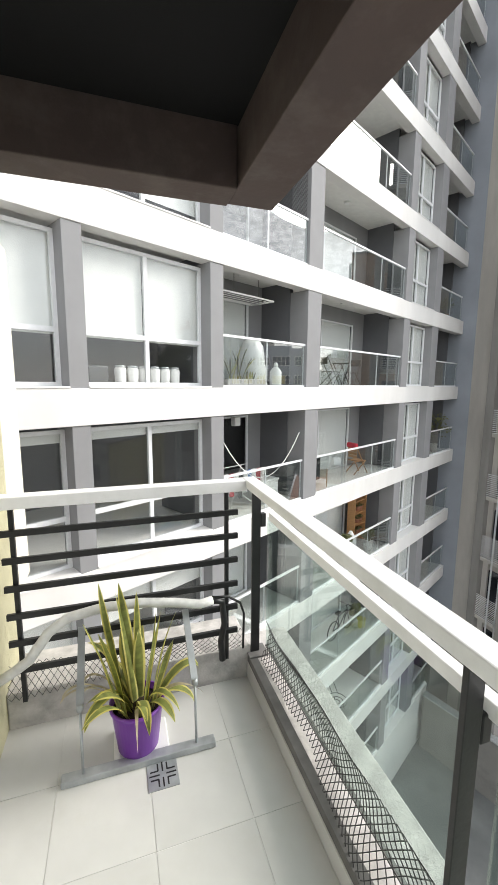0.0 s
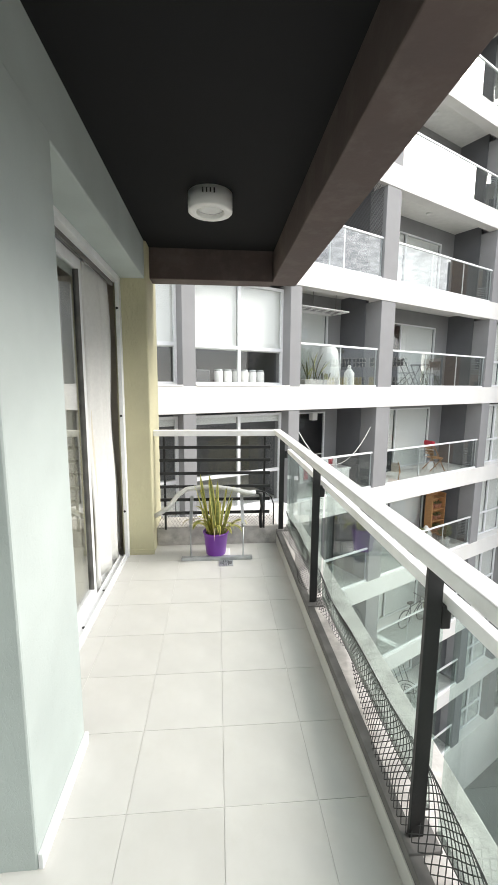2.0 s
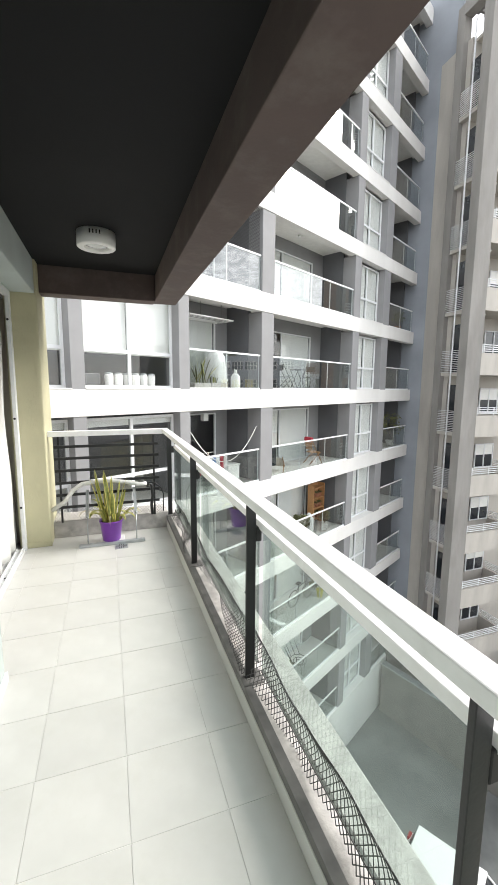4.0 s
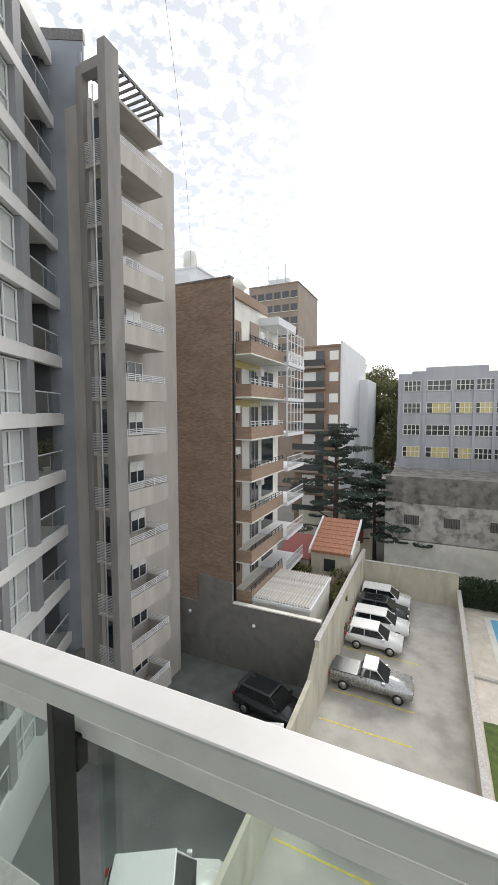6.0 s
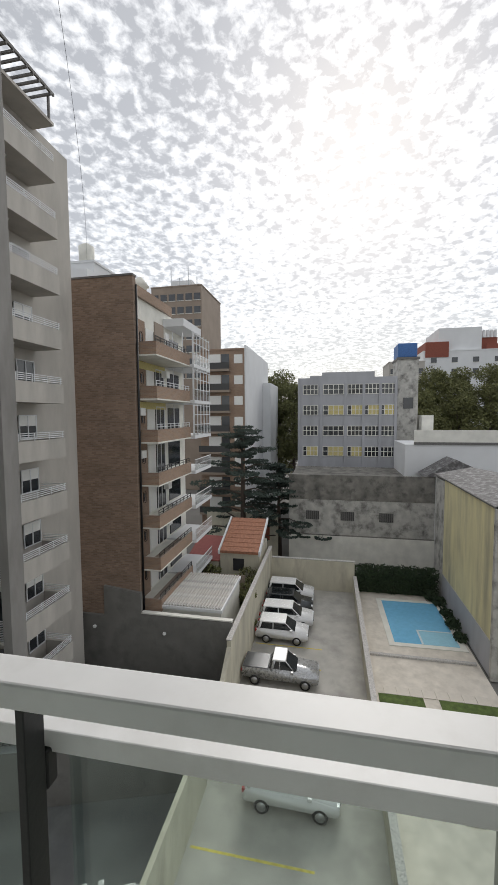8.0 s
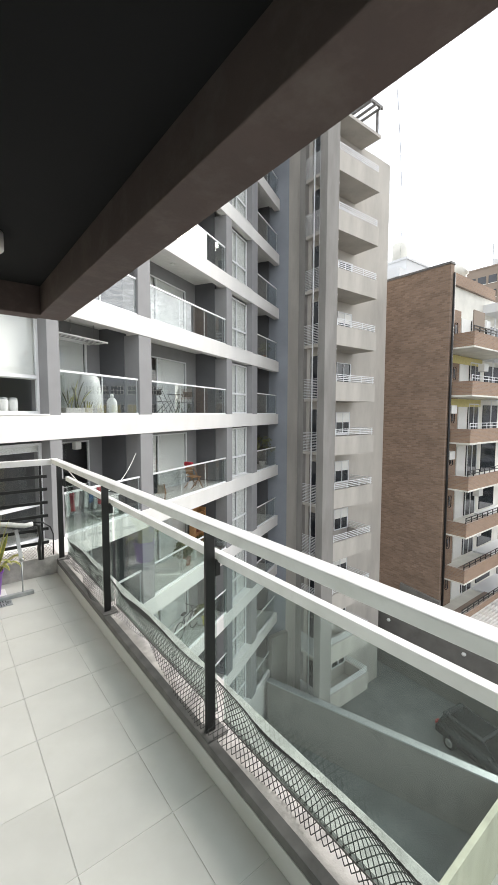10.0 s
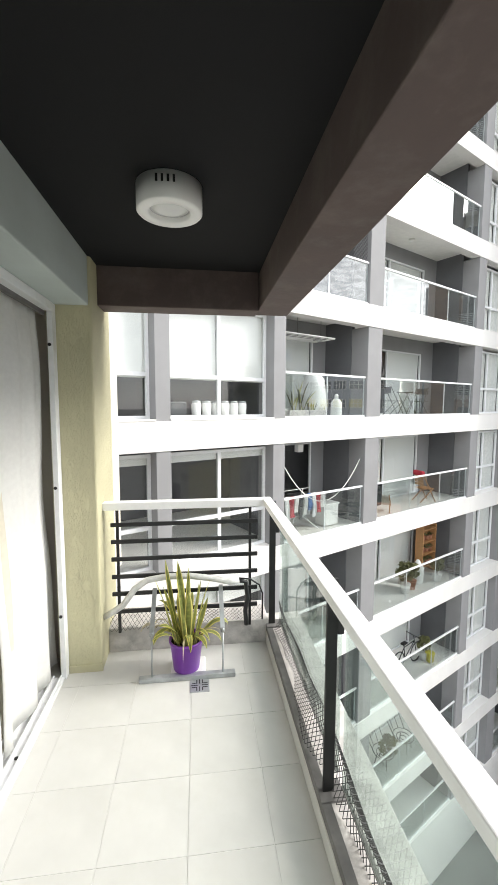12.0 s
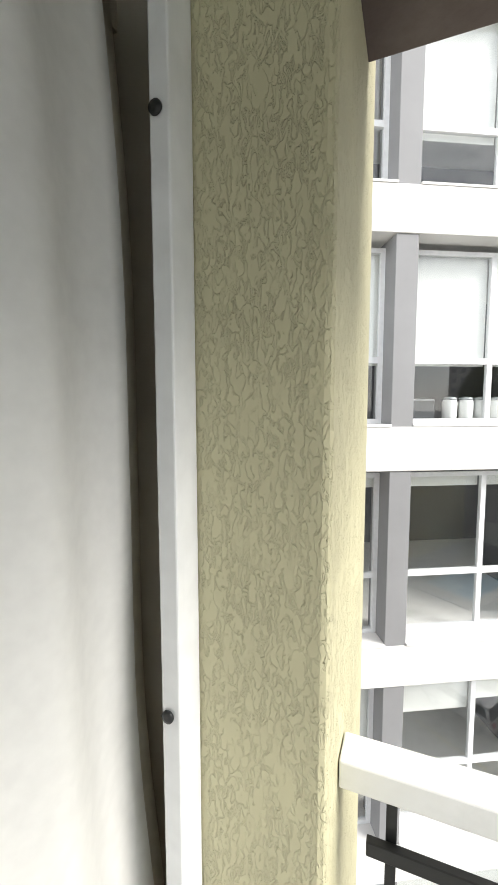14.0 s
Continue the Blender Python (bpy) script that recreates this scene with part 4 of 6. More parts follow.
# ---- far walls and buildings ----
ruin = thing("old_warehouse", "old warehouse wall with dark mould and three barred windows", "building", (46.0, -5.3, GROUND))
part("wall_low", B(0, 0.35, -8.2, 7.6, 0, 3.4), M_LIME, ruin, "pale lower wall")
part("wall_middle", B(0.15, 0.5, -8.2, 7.6, 3.4, 7.5), M_RUIN, ruin, "mouldy pale render")
part("wall_top", B(0.12, 0.5, -8.2, 7.6, 7.5, 10.35), M_RUIND, ruin, "blackened top of the wall")
part("ledge", B(0.0, 0.2, -8.2, 7.6, 3.4, 3.5), M_RUIND, ruin)
part("back", B(0.5, 12, -8.2, 7.6, 0, 9.8), M_RUIND, ruin)
for y in (4.9, 1.0, -3.2):
    w = part("window", B(0.10, 0.16, y - 0.75, y + 0.75, 5.2, 6.2), M_STRIP, ruin, "dark barred opening")
    for k in range(7):
        part("bar", B(0.07, 0.10, y - 0.7 + k * 0.23, y - 0.66 + k * 0.23, 5.2, 6.2), M_BLACK, w)

yw = thing("yellow_house", "stained yellow rendered house with a speckled grey roof", "house", (34, -12.6, GROUND))
part("wall", B(-6.3, 5.2, -0.3, 0, 0, 11.2), M_YELLOWW, yw, "stained yellow render")
part("wall", B(5.2, 8.2, -0.3, 0.02, 0, 11.0), M_RUIN, yw, "stained grey render")
part("plinth", B(-6.3, 5.2, 0.001, 0.04, 0, 2.4), M_SCHOOL, yw, "pale grey plinth")
part("gutter", B(-6.4, 8.3, -0.25, 0.12, 11.2, 11.32), M_STRIP, yw)
rf = bmesh.new()
prism(rf, [(0.05, 11.34), (-3.2, 12.0), (-6.2, 11.4), (-6.2, 11.2), (0.05, 11.2)], -6.4, 8.3, "yz")
part("roof", rf, M_SLATE, yw, "dark grey felt roof with pale patches")
part("back_wall", B(-6.3, 8.2, -6.1, -0.31, 0, 11.19), M_RUIN, yw)
part("pilaster", B(-6.6, -6.3, -6.1, 0.1, 0, 11.2), M_RUIN, yw, "stained grey end wall")
for y in (-1.3, -3.4):
    part("window", B(-6.66, -6.58, y - 0.5, y + 0.5, 7.6, 9.2), M_WINDOW, yw)

wh = thing("low_white_house", "long low white house with dark felt roofs", "house", (50, -20, GROUND))
part("wall", B(0, 8, -14, 9.0, 0, 13.6), M_FARW, wh)
part("parapet", B(-0.1, 0.2, -14, 8.0, 13.9, 15.3), M_LIME, wh)
part("ledge", B(-0.15, 0.2, -14, 8.0, 13.6, 13.9), M_STRIP, wh)
rf = bmesh.new()
prism(rf, [(7.6, 10.4), (4.5, 12.3), (0.5, 10.4)], -4.0, -0.2, "yz")
part("roof", rf, M_SLATE, wh, "dark felt roof")
for y in (-3.0, -6.0):
    part("window", B(-0.06, 0.02, y - 0.6, y + 0.6, 10.6, 12.2), M_BLIND, wh)

sch = thing("school_building", "lavender grey school building with five bays of paned windows", "building", (62, -4.7, GROUND))
TOPS = 7.0 - GROUND
part("wall", B(0, 10, -7.2, 7.2, 0, TOPS), M_SCHOOL, sch)
part("parapet", B(-0.02, 0.3, -4.0, 3.6, TOPS, TOPS + 0.8), M_SCHOOL, sch)
part("parapet", B(-0.02, 0.3, 3.6, 5.4, TOPS, TOPS + 0.3), M_SCHOOL, sch)
fr_me, pn_me, cu_me = {}, {}, {}
for wdt in (2.2, 3.0):
    bm = bmesh.new()
    for k in range(5):
        box(bm, -0.10, -0.03, -wdt / 2 + k * wdt / 4 - 0.05, -wdt / 2 + k * wdt / 4 + 0.05, 0, 1.5)
    for z in (0, 0.72, 1.42):
        box(bm, -0.09, -0.04, -wdt / 2, wdt / 2, z, z + 0.08)
    fr_me[wdt] = to_mesh("window_frame", bm, M_LIME)
    pn_me[wdt] = to_mesh("pane", B(-0.03, 0.02, -wdt / 2, wdt / 2, 0, 1.5), M_WINDOW)
    cu_me[wdt] = to_mesh("curtain", B(-0.035, -0.028, -wdt / 2, wdt / 4, 0.1, 1.45), M_YCURT)
for i, (y, wdt) in enumerate(((5.3, 2.2), (1.9, 3.0), (-1.3, 2.2), (-3.7, 2.2), (-6.0, 2.2))):
    for j in range(5):
        z = TOPS - 2.5 - 3.1 * j
        w = part("window", pn_me[wdt], None, sch, "", (0, y, z))
        part("window_frame", fr_me[wdt], None, w)
        if (j == 1 and i > 0) or (j == 3 and i < 3):
            part("curtain", cu_me[wdt], None, w, "yellow curtain")
for y in (7.0, 3.7, 0.1, -2.5, -4.85, -7.0):
    part("pilaster", B(-0.16, 0.0, y - 0.2, y + 0.2, 0, TOPS - 0.9), M_SCHOOL, sch)
tank = thing("stair_tower", "pale stair tower with a blue tarpaulin on top", "building", (63, -13.6, GROUND))
part("wall", B(0, 5, -1.35, 1.5, 0, 25.2), M_RUIN, tank)
part("lantern", B(-0.2, 5.2, -1.5, 1.65, 25.2, 25.5), M_STRIP, tank)
part("tarpaulin", B(0.3, 4.5, -1.2, 1.5, 25.55, 27.6, 0.1), M_BLUE, tank, "blue tarpaulin screen")
part("window", B(-0.1, 0.02, -0.7, 0.7, 18.0, 19.6), M_WINDOW, tank)
part("annex", B(-1.5, 4, -3.2, -1.62, 0, 17.0), M_LIME, tank)


def plain_block(name, label, x0, x1, y0, y1, top, m, rows, cols, side="x", wm=M_WINDOW, ww=1.4, wh_=1.3, dz=2.9, first=1.6):
    """A far block with rows of windows on the face turned to the yard."""
    t = thing(name, label, "building", ((x0 + x1) / 2, (y0 + y1) / 2, GROUND))
    hx, hy, h = (x1 - x0) / 2, (y1 - y0) / 2, top - GROUND
    part("wall", B(-hx, hx, -hy, hy, 0, h), m, t)
    part("roof", B(-hx - 0.1, hx + 0.1, -hy - 0.1, hy + 0.1, h, h + 0.25), m, t)
    me = to_mesh("window", B(-0.06, 0.05, -ww / 2, ww / 2, 0, wh_), wm)
    si = to_mesh("sill", B(-0.12, 0.05, -ww / 2 - 0.1, ww / 2 + 0.1, -0.12, 0), M_LIME)
    for j in range(rows):
        for i in range(cols):
            y = -hy + 2 * hy * (i + 0.5) / cols
            w = part("window", me, None, t, "", (-hx, y, h - first - wh_ - dz * j))
            part("sill", si, None, w)
    return t, hx, hy, h


fw, hx, hy, h = plain_block("white_apartment_block", "large far white apartment block with stepped roof", 112, 130, -46, -26, 17.5, M_FARW, 2, 4)
part("upper_floor", B(-8, 6, -4, 6.2, h, h + 6.0), M_FARW, fw)
part("penthouse", B(-7, 6, -8, -4.0, h, h + 3.4), M_MAROON, fw, "maroon penthouse wall")
for k in range(4):
    part("roof_vent", B(-7.5, -6.5, -7.6 + k * 0.9, -7.1 + k * 0.9, h + 3.4, h + 5.2), M_FARW, fw)
part("upper_floor", B(-9.2, 6, 4.0, 9.6, h - 1.5, h + 2.4), M_MAROON, fw, "maroon upper wall")
part("roof_fence", B(-8.5, -8, -9.0, -5.0, h + 0.3, h + 1.6), M_MAROON, fw)
plain_block("far_apartment_block", "far grey apartment block with stacked balconies", 108, 120, -25.5, -17.0, 14.5, M_TOWER, 6, 4)
plain_block("far_apartment_block", "far pale apartment block", 118, 130, -60, -48, 15.0, M_TOWER, 6, 4)

b2, hx, hy, h = plain_block("balcony_block", "brown brick apartment block with a white blind side wall", 54.5, 74, 9.2, 15.6, 10.4, M_BRICKP, 0, 0)
part("side_wall", B(-hx - 0.2, hx, -hy - 0.25, -hy - 0.01, 0, h + 0.6), M_FARW, b2, "white blind side wall")
part("side_wing", B(hx - 6, hx + 4, -hy - 1.6, -hy - 0.26, 0, h - 3.5), M_FARW, b2)
me_par = to_mesh("balcony", B(-hx - 1.0, -hx, -1.2, hy, 0, 0.3), M_FARB)
me_rail = to_mesh("rail", B(-hx - 1.0, -hx - 0.95, -1.2, hy, 0.3, 1.15), mat("dark rail", (0.05, 0.05, 0.05), 0.5))
me_do = to_mesh("door", B(-hx - 0.06, -hx + 0.02, 0.2, 2.0, 0.3, 2.4), M_BLIND)
me_do2 = to_mesh("door", B(-hx - 0.05, -hx + 0.02, -1.0, 0.1, 0.3, 2.4), M_WINDOW)
me_wi = to_mesh("window", B(-hx - 0.05, -hx + 0.02, -2.9, -1.7, 1.1, 2.3), M_BLIND)
for j in range(9):
    z = h - 2.9 - 2.85 * j
    bl = part("balcony", me_par, None, b2, "", (0, 0, z))
    part("rail", me_rail, None, bl)
    part("door", me_do, None, b2, "", (0, 0, z))
    part("door", me_do2, None, b2, "", (0, 0, z))
    part("window", me_wi, None, b2, "", (0, 0, z))

tb, hx, hy, h = plain_block("tall_apartment_block", "tall far dark apartment block with roof antennas", 88, 104, 26, 38, 30.5, M_FARB, 7, 6, ww=1.5, wh_=1.5)
part("water_tank", B(-3, 3, -2, 3, h, h + 3.0), M_FARW, tb)
for k in range(4):
    part("antenna", tube(bmesh.new(), [(-5, -4 + k * 2.1, h), (-5, -4 + k * 2.1, h + 3 + k % 2 * 2.5)], 0.09, 5), M_GALV, tb)
tc2, hx, hy, h = plain_block("tall_apartment_block", "far white apartment block with roof terraces", 44, 54, 25, 31.5, 19.5, M_FARW, 5, 2)
for j in range(4):
    part("terrace", B(-hx - 1.4, -hx, -hy, hy, h - 2.2 - 2.9 * j, h - 1.2 - 2.9 * j), M_FARW, tc2)
part("chimney", lathe(bmesh.new(), [(0.9, 0), (0.9, 2.2), (0.3, 2.6)], 14, (-hx + 1, -hy + 1.5, h)), M_LIME, tc2)

# brick building with balconies
bk = thing("brick_building", "brown brick apartment building with stacked brick balconies", "building", (23.55, 9.7, GROUND))
HB = 10.1 - GROUND
part("side_wall", B(0.0, 0.4, 0, 4.6, 0, HB), M_BRICK, bk, "blind brown brick side wall")
part("core", B(0.4, 11.0, 0.9, 4.6, 0, HB - 0.6), M_LIME, bk)
part("coping", B(-0.05, 0.45, -0.03, 4.65, HB, HB + 0.12), M_STRIP, bk)
part("drain_pipe", tube(bmesh.new(), [(0.25, -0.1, 3), (0.25, -0.1, HB - 0.5)], 0.07, 8), M_BLACK, bk)
part("roof_wall", B(0.6, 8.0, 0.7, 0.9, HB - 0.6, HB + 0.1), M_BRICKP, bk)
part("chimney", lathe(bmesh.new(), [(0.5, 0), (0.5, 1.6), (0.7, 1.7), (0.2, 2.4)], 14, (5.5, 2.2, HB - 0.6)), M_LIME, bk)
M_YEL = mat("pale yellow wall", (0.62, 0.55, 0.25), 0.85, var=0.1)
bal_me = B(0.45, 6.6, -1.25, 0.0, 0, 0.16)
box(bal_me, 0.45, 6.6, -1.25, -1.12, 0.16, 0.8)
box(bal_me, 0.45, 0.57, -1.12, 0.0, 0.16, 0.8)
bal_me = to_mesh("balcony", bal_me, M_BRICKP)
soffb = to_mesh("slab_edge", B(0.43, 6.62, -1.27, 0.9, -0.09, 0.0), M_LIME)
rbm = bmesh.new()
for z in (0.95, 1.12):
    box(rbm, 0.47, 6.55, -1.21, -1.17, z, z + 0.035)
for k in range(9):
    box(rbm, 0.47 + k * 0.75, 0.51 + k * 0.75, -1.21, -1.17, 0.8, 1.12)
rail_b = to_mesh("rail", rbm, M_ALU)
rail_d = rail_b.copy()
rail_d.materials[0] = M_BLACK
wing_bm = B(6.6, 10.9, -1.6, 0.9, -0.14, 0.12)
wing_me = to_mesh("wing_slab", wing_bm, M_FARW)
wgl = bmesh.new()
for k in range(6):
    box(wgl, 6.65 + k * 0.83, 6.70 + k * 0.83, -1.57, -1.50, 0.12, 2.62)
for z in (0.95, 1.75, 2.45):
    box(wgl, 6.65, 10.85, -1.56, -1.51, z, z + 0.05)
for k in range(3):
    box(wgl, 6.62, 6.68, -1.5 + k * 0.8, -1.45 + k * 0.8, 0.12, 2.62)
wing_gl = to_mesh("glazing_frame", wgl, M_FARW)
wr = bmesh.new()
for zz in (0.55, 0.95):
    box(wr, 6.62, 10.88, -1.58, -1.54, zz, zz + 0.05)
for k in range(15):
    box(wr, 6.64 + k * 0.3, 6.67 + k * 0.3, -1.57, -1.55, 0.12, 0.95)
wing_rl = to_mesh("rail", wr, M_FARW)
wing_dk = to_mesh("wing_window", B(7.2, 9.6, 0.83, 0.92, 0.3, 2.3), M_WINDOW)
wing_low = to_mesh("wing_parapet", B(6.62, 10.88, -1.58, -1.52, 0.12, 0.95), M_PANE)
pier_me = to_mesh("brick_pier", B(2.15, 3.3, 0.845, 0.899, 0.0, 2.7), M_BRICKP)
win4_me = to_mesh("window", B(4.85, 6.3, 0.82, 0.92, 0.2, 2.3), M_WINDOW)
win4_fr = bmesh.new()
for xx in (4.82, 5.55, 6.28):
    box(win4_fr, xx, xx + 0.06, 0.78, 0.82, 0.2, 2.3)
box(win4_fr, 4.82, 6.34, 0.78, 0.82, 2.3, 2.38)
win4_fr = to_mesh("window_frame", win4_fr, M_FARW)
dk_me = to_mesh("door", B(1.0, 2.0, 0.84, 0.92, 0.2, 2.3), M_WINDOW)
bl_me = to_mesh("shutter", B(3.4, 4.6, 0.83, 0.92, 0.2, 2.3), M_BLIND)
bl2_me = to_mesh("shutter", B(0.95, 2.05, 0.80, 0.86, 1.4, 2.35), M_BLIND)
ov_me = to_mesh("oval_window", B(2.45, 2.85, 0.84, 0.92, 1.1, 1.9, 0.12), M_WINDOW)
ac_me = to_mesh("air_conditioner", B(0.55, 1.2, -0.1, 0.3, 1.7, 2.2, 0.02), M_WHITEP)
ywall_me = to_mesh("lintel_wall", B(0.5, 6.6, 0.80, 0.9, 2.15, 2.65), M_YEL)
for j in range(7):
    z = 5.35 - 2.78 * j - GROUND
    bb = part("balcony", bal_me, None, bk, "brick balcony parapet", (0, 0, z))
    part("slab_edge", soffb, None, bb)
    part("rail", rail_b if j in (1, 2) else rail_d, None, bb)
    part("wing_slab", wing_me, None, bk, "white glazed wing", (0, 0, z))
    if j < 3:
        part("glazing_frame", wing_gl, None, bk, "", (0, 0, z))
    else:
        part("rail", wing_rl, None, bk, "", (0, 0, z))
    part("wing_window", wing_dk, None, bk, "", (0, 0, z))
    part("brick_pier", pier_me, None, bk, "", (0, 0, z))
    w4 = part("window", win4_me, None, bk, "", (0, 0, z))
    part("window_frame", win4_fr, None, w4)
    part("wing_parapet", wing_low, None, bk, "", (0, 0, z))
    part("door", dk_me, None, bk, "", (0, 0, z))
    part("shutter", bl_me, None, bk, "", (0, 0, z))
    part("shutter", bl2_me, None, bk, "", (0, 0, z))
    part("oval_window", ov_me, None, bk, "", (0, 0, z))
    part("air_conditioner", ac_me, None, bk, "white air conditioner", (0 if j in (2, 3) else 4.2, 0, z))
    if j < 2:
        part("lintel_wall", ywall_me, None, bk, "pale yellow wall", (0, 0, z - 2.78))
part("bamboo_screen", B(0.5, 1.9, -1.16, -1.10, 5.35 - GROUND + 0.82, 5.35 - GROUND + 2.0), M_FARB, bk, "brown bamboo screen")
part("wing_top", B(6.6, 10.9, -0.8, 0.9, 8.4 - GROUND, 9.0 - GROUND), M_FARW, bk)

# tower with concrete balconies
tw = thing("concrete_tower", "beige concrete apartment tower with stacked balconies and a grey pier", "building", (15.0, 11.2, GROUND))
HT = 16.2 - GROUND
part("wall", B(0.2, 6.8, 1.5, 6.0, 0, HT), M_TOWER, tw)
part("pier", B(-0.5, 0.35, -0.10, 0.35, 0, 17.8 - GROUND, 0.02), M_PIER, tw, "tall grey concrete pier")
part("pier", B(-0.05, 0.35, 1.75, 2.15, 0, 17.6 - GROUND, 0.02), M_PIER, tw, "tall grey concrete pier")
part("top_beam", B(-0.1, 0.35, 0.35, 1.75, 17.1 - GROUND, 17.6 - GROUND), M_PIER, tw)
for y in (0.72, 1.12):
    part("downpipe", tube(bmesh.new(), [(-0.05, y, 0), (-0.05, y, 16.5 - GROUND)], 0.035, 8), M_ALU, tw, "thin white pipe")
cb = B(0.36, 3.6, -0.05, 1.5, 0, 0.14)
box(cb, 0.36, 3.6, -0.05, 0.08, 0.14, 0.95)
box(cb, 3.47, 3.6, 0.08, 1.5, 0.14, 0.95)
cb_me = to_mesh("balcony", cb, M_TOWER)
rl = bmesh.new()
for z in (1.02, 1.11, 1.20, 1.29):
    box(rl, 0.4, 3.58, 0.0, 0.03, z, z + 0.03)
    box(rl, 3.52, 3.55, 0.03, 1.45, z, z + 0.03)
for x in (0.5, 1.5, 2.5, 3.5):
    box(rl, x, x + 0.04, 0.03, 0.06, 0.95, 1.32)
rl_me = to_mesh("rail", rl, M_ALU)
sd_me = to_mesh("slat", B(-0.02, 0.01, 0.36, 1.74, 0.0, 0.022), M_ALU)
sdk_me = to_mesh("side_balcony", B(0.0, 0.6, 0.36, 1.74, -0.02, 0.13), M_TOWER)
dk_t = to_mesh("door", B(0.9, 1.5, 1.44, 1.52, 0.14, 2.2), M_WINDOW)
wn_t = to_mesh("window", B(2.2, 3.3, 1.42, 1.52, 1.0, 2.1), M_WINDOW)
wf_t = to_mesh("window_frame", window_set(2.15, 3.35, 1.38, 0.95, 2.15, 2, 0), M_ALU)
wbl_t = to_mesh("shutter", B(2.2, 3.3, 1.40, 1.415, 1.6, 2.1), M_BLIND)
lt_t = to_mesh("soffit_light", lathe(bmesh.new(), [(0.06, -0.06), (0.09, 0)], 10, (1.2, 0.7, -0.001)), M_WHITEP)
sdoor = to_mesh("glass_door", B(0.28, 0.34, 0.5, 1.6, 0.14, 2.3), M_WINDOW)
for j in range(11):
    z = 13.0 - 2.72 * j - GROUND
    bb = part("balcony", cb_me, None, tw, "beige concrete balcony", (0, 0, z))
    part("rail", rl_me, None, bb)
    part("soffit_light", lt_t, None, bb)
    part("side_balcony", sdk_me, None, tw, "", (0, 0, z))
    for k in range(13):
        part("slat", sd_me, None, tw, "", (0, 0, z + 0.14 + k * 0.08))
    part("glass_door", sdoor, None, tw, "", (0, 0, z))
    part("door", dk_t, None, tw, "", (0, 0, z))
    w = part("window", wn_t, None, tw, "", (0, 0, z))
    part("window_frame", wf_t, None, w)
    if j % 2 or j > 5:
        part("shutter", wbl_t, None, w)
pg_ = thing("roof_pergola", "dark steel pergola on the tower roof", "pergola", (15.4, 11.4, 16.2))
for k in range(9):
    part("slat", B(0.2 + k * 0.4, 0.29 + k * 0.4, 0.0, 1.6, 1.15, 1.25), M_STRIP, pg_)
for y in (0.0, 1.5):
    part("beam", B(0.0, 3.7, y, y + 0.1, 1.25, 1.38), M_STRIP, pg_)
for x in (0.1, 3.5):
    part("post", B(x, x + 0.1, 0.2, 0.3, -0.0, 1.25), M_STRIP, pg_)
part("roof_deck", B(0.0, 3.7, 0.1, 4.5, -0.15, 0.0), M_TOWER, pg_)

# neighbour's corner on the garden side
solid("wall_neighbour", B(7.3, 9.0, -12.0, -5.75, GROUND, 9.0, 0.02), M_TOWER, "beige rendered corner of the neighbouring building", "wall", kind="structure")

# houses behind the car park wall
hs = thing("small_house", "small cream house with a red tiled lean-to roof", "house", (36.8, 5.7, GROUND))
part("wall", B(-2.2, 2.2, -1.9, 1.7, 0, 4.9), M_LOTWALL, hs)
rf = bmesh.new()
prism(rf, [(-2.4, 4.8), (2.4, 6.6), (2.4, 6.75), (-2.4, 4.95)], -2.0, 1.8)
part("roof_deck", rf, M_TERRA, hs)
tl = bmesh.new()
for k in range(8):
    a, b = -2.4 + k * 0.6, -2.4 + k * 0.6 + 0.66
    za, zb = 4.98 + (a + 2.4) * 0.375, 4.98 + (b + 2.4) * 0.375
    prism(tl, [(a, za + 0.05), (b, zb + 0.01), (b, zb - 0.03), (a, za)], -1.85, 1.65)
part("roof_tiles", tl, M_TERRA, hs, "rows of red clay tiles")
for y in (-2.02, 1.68):
    vb = bmesh.new()
    prism(vb, [(-2.5, 4.7), (2.45, 6.6), (2.45, 6.95), (-2.5, 5.1)], y, y + 0.16)
    part("verge", vb, M_FARW, hs, "white verge")
part("window", B(-2.26, -2.18, -0.5, 0.5, 3.2, 4.3), M_WINDOW, hs)
lt = thing("lean_to", "low red roofed lean-to beside the small house", "shed", (36.6, 9.0, GROUND))
part("wall", B(-1.8, 1.8, -1.4, 1.5, 0, 3.9), M_LOTWALL, lt)
rf = bmesh.new()
prism(rf, [(-2.0, 3.9), (2.0, 4.9), (2.0, 5.05), (-2.0, 4.05)], -1.5, 1.6)
part("roof", rf, mat("red felt roof", (0.30, 0.10, 0.09), 0.85, var=0.15), lt)
part("door", B(-1.86, -1.78, -0.6, 0.6, 1.5, 3.5), M_WINDOW, lt)
shed = thing("corrugated_shed", "flat shed with a weathered white corrugated roof", "shed", (26.9, 6.6, GROUND))
part("wall", B(-2.7, 2.7, -2.1, 2.4, 0, 4.55), M_LIME, shed)
part("fascia", B(-2.8, 2.8, -2.2, 2.5, 4.55, 4.75), M_FARW, shed)
cr_me = to_mesh("roof_rib", prism(bmesh.new(), [(0, 4.755), (0.05, 4.85), (0.12, 4.85), (0.195, 4.755)], -2.7, 2.7, "yz"), M_ZINC)
for k in range(23):
    part("roof_rib", cr_me, None, shed, "", (0, -2.1 + k * 0.2, 0))
fence = thing("wooden_fence", "grey weathered wooden fence", "fence", (31.2, 6.5, GROUND))
fb_me = to_mesh("board", B(-0.02, 0.02, -0.08, 0.08, 0, 4.2), M_FARB)
for k in range(20):
    part("board", fb_me, None, fence, "", (0, -2.0 + k * 0.19, 0))
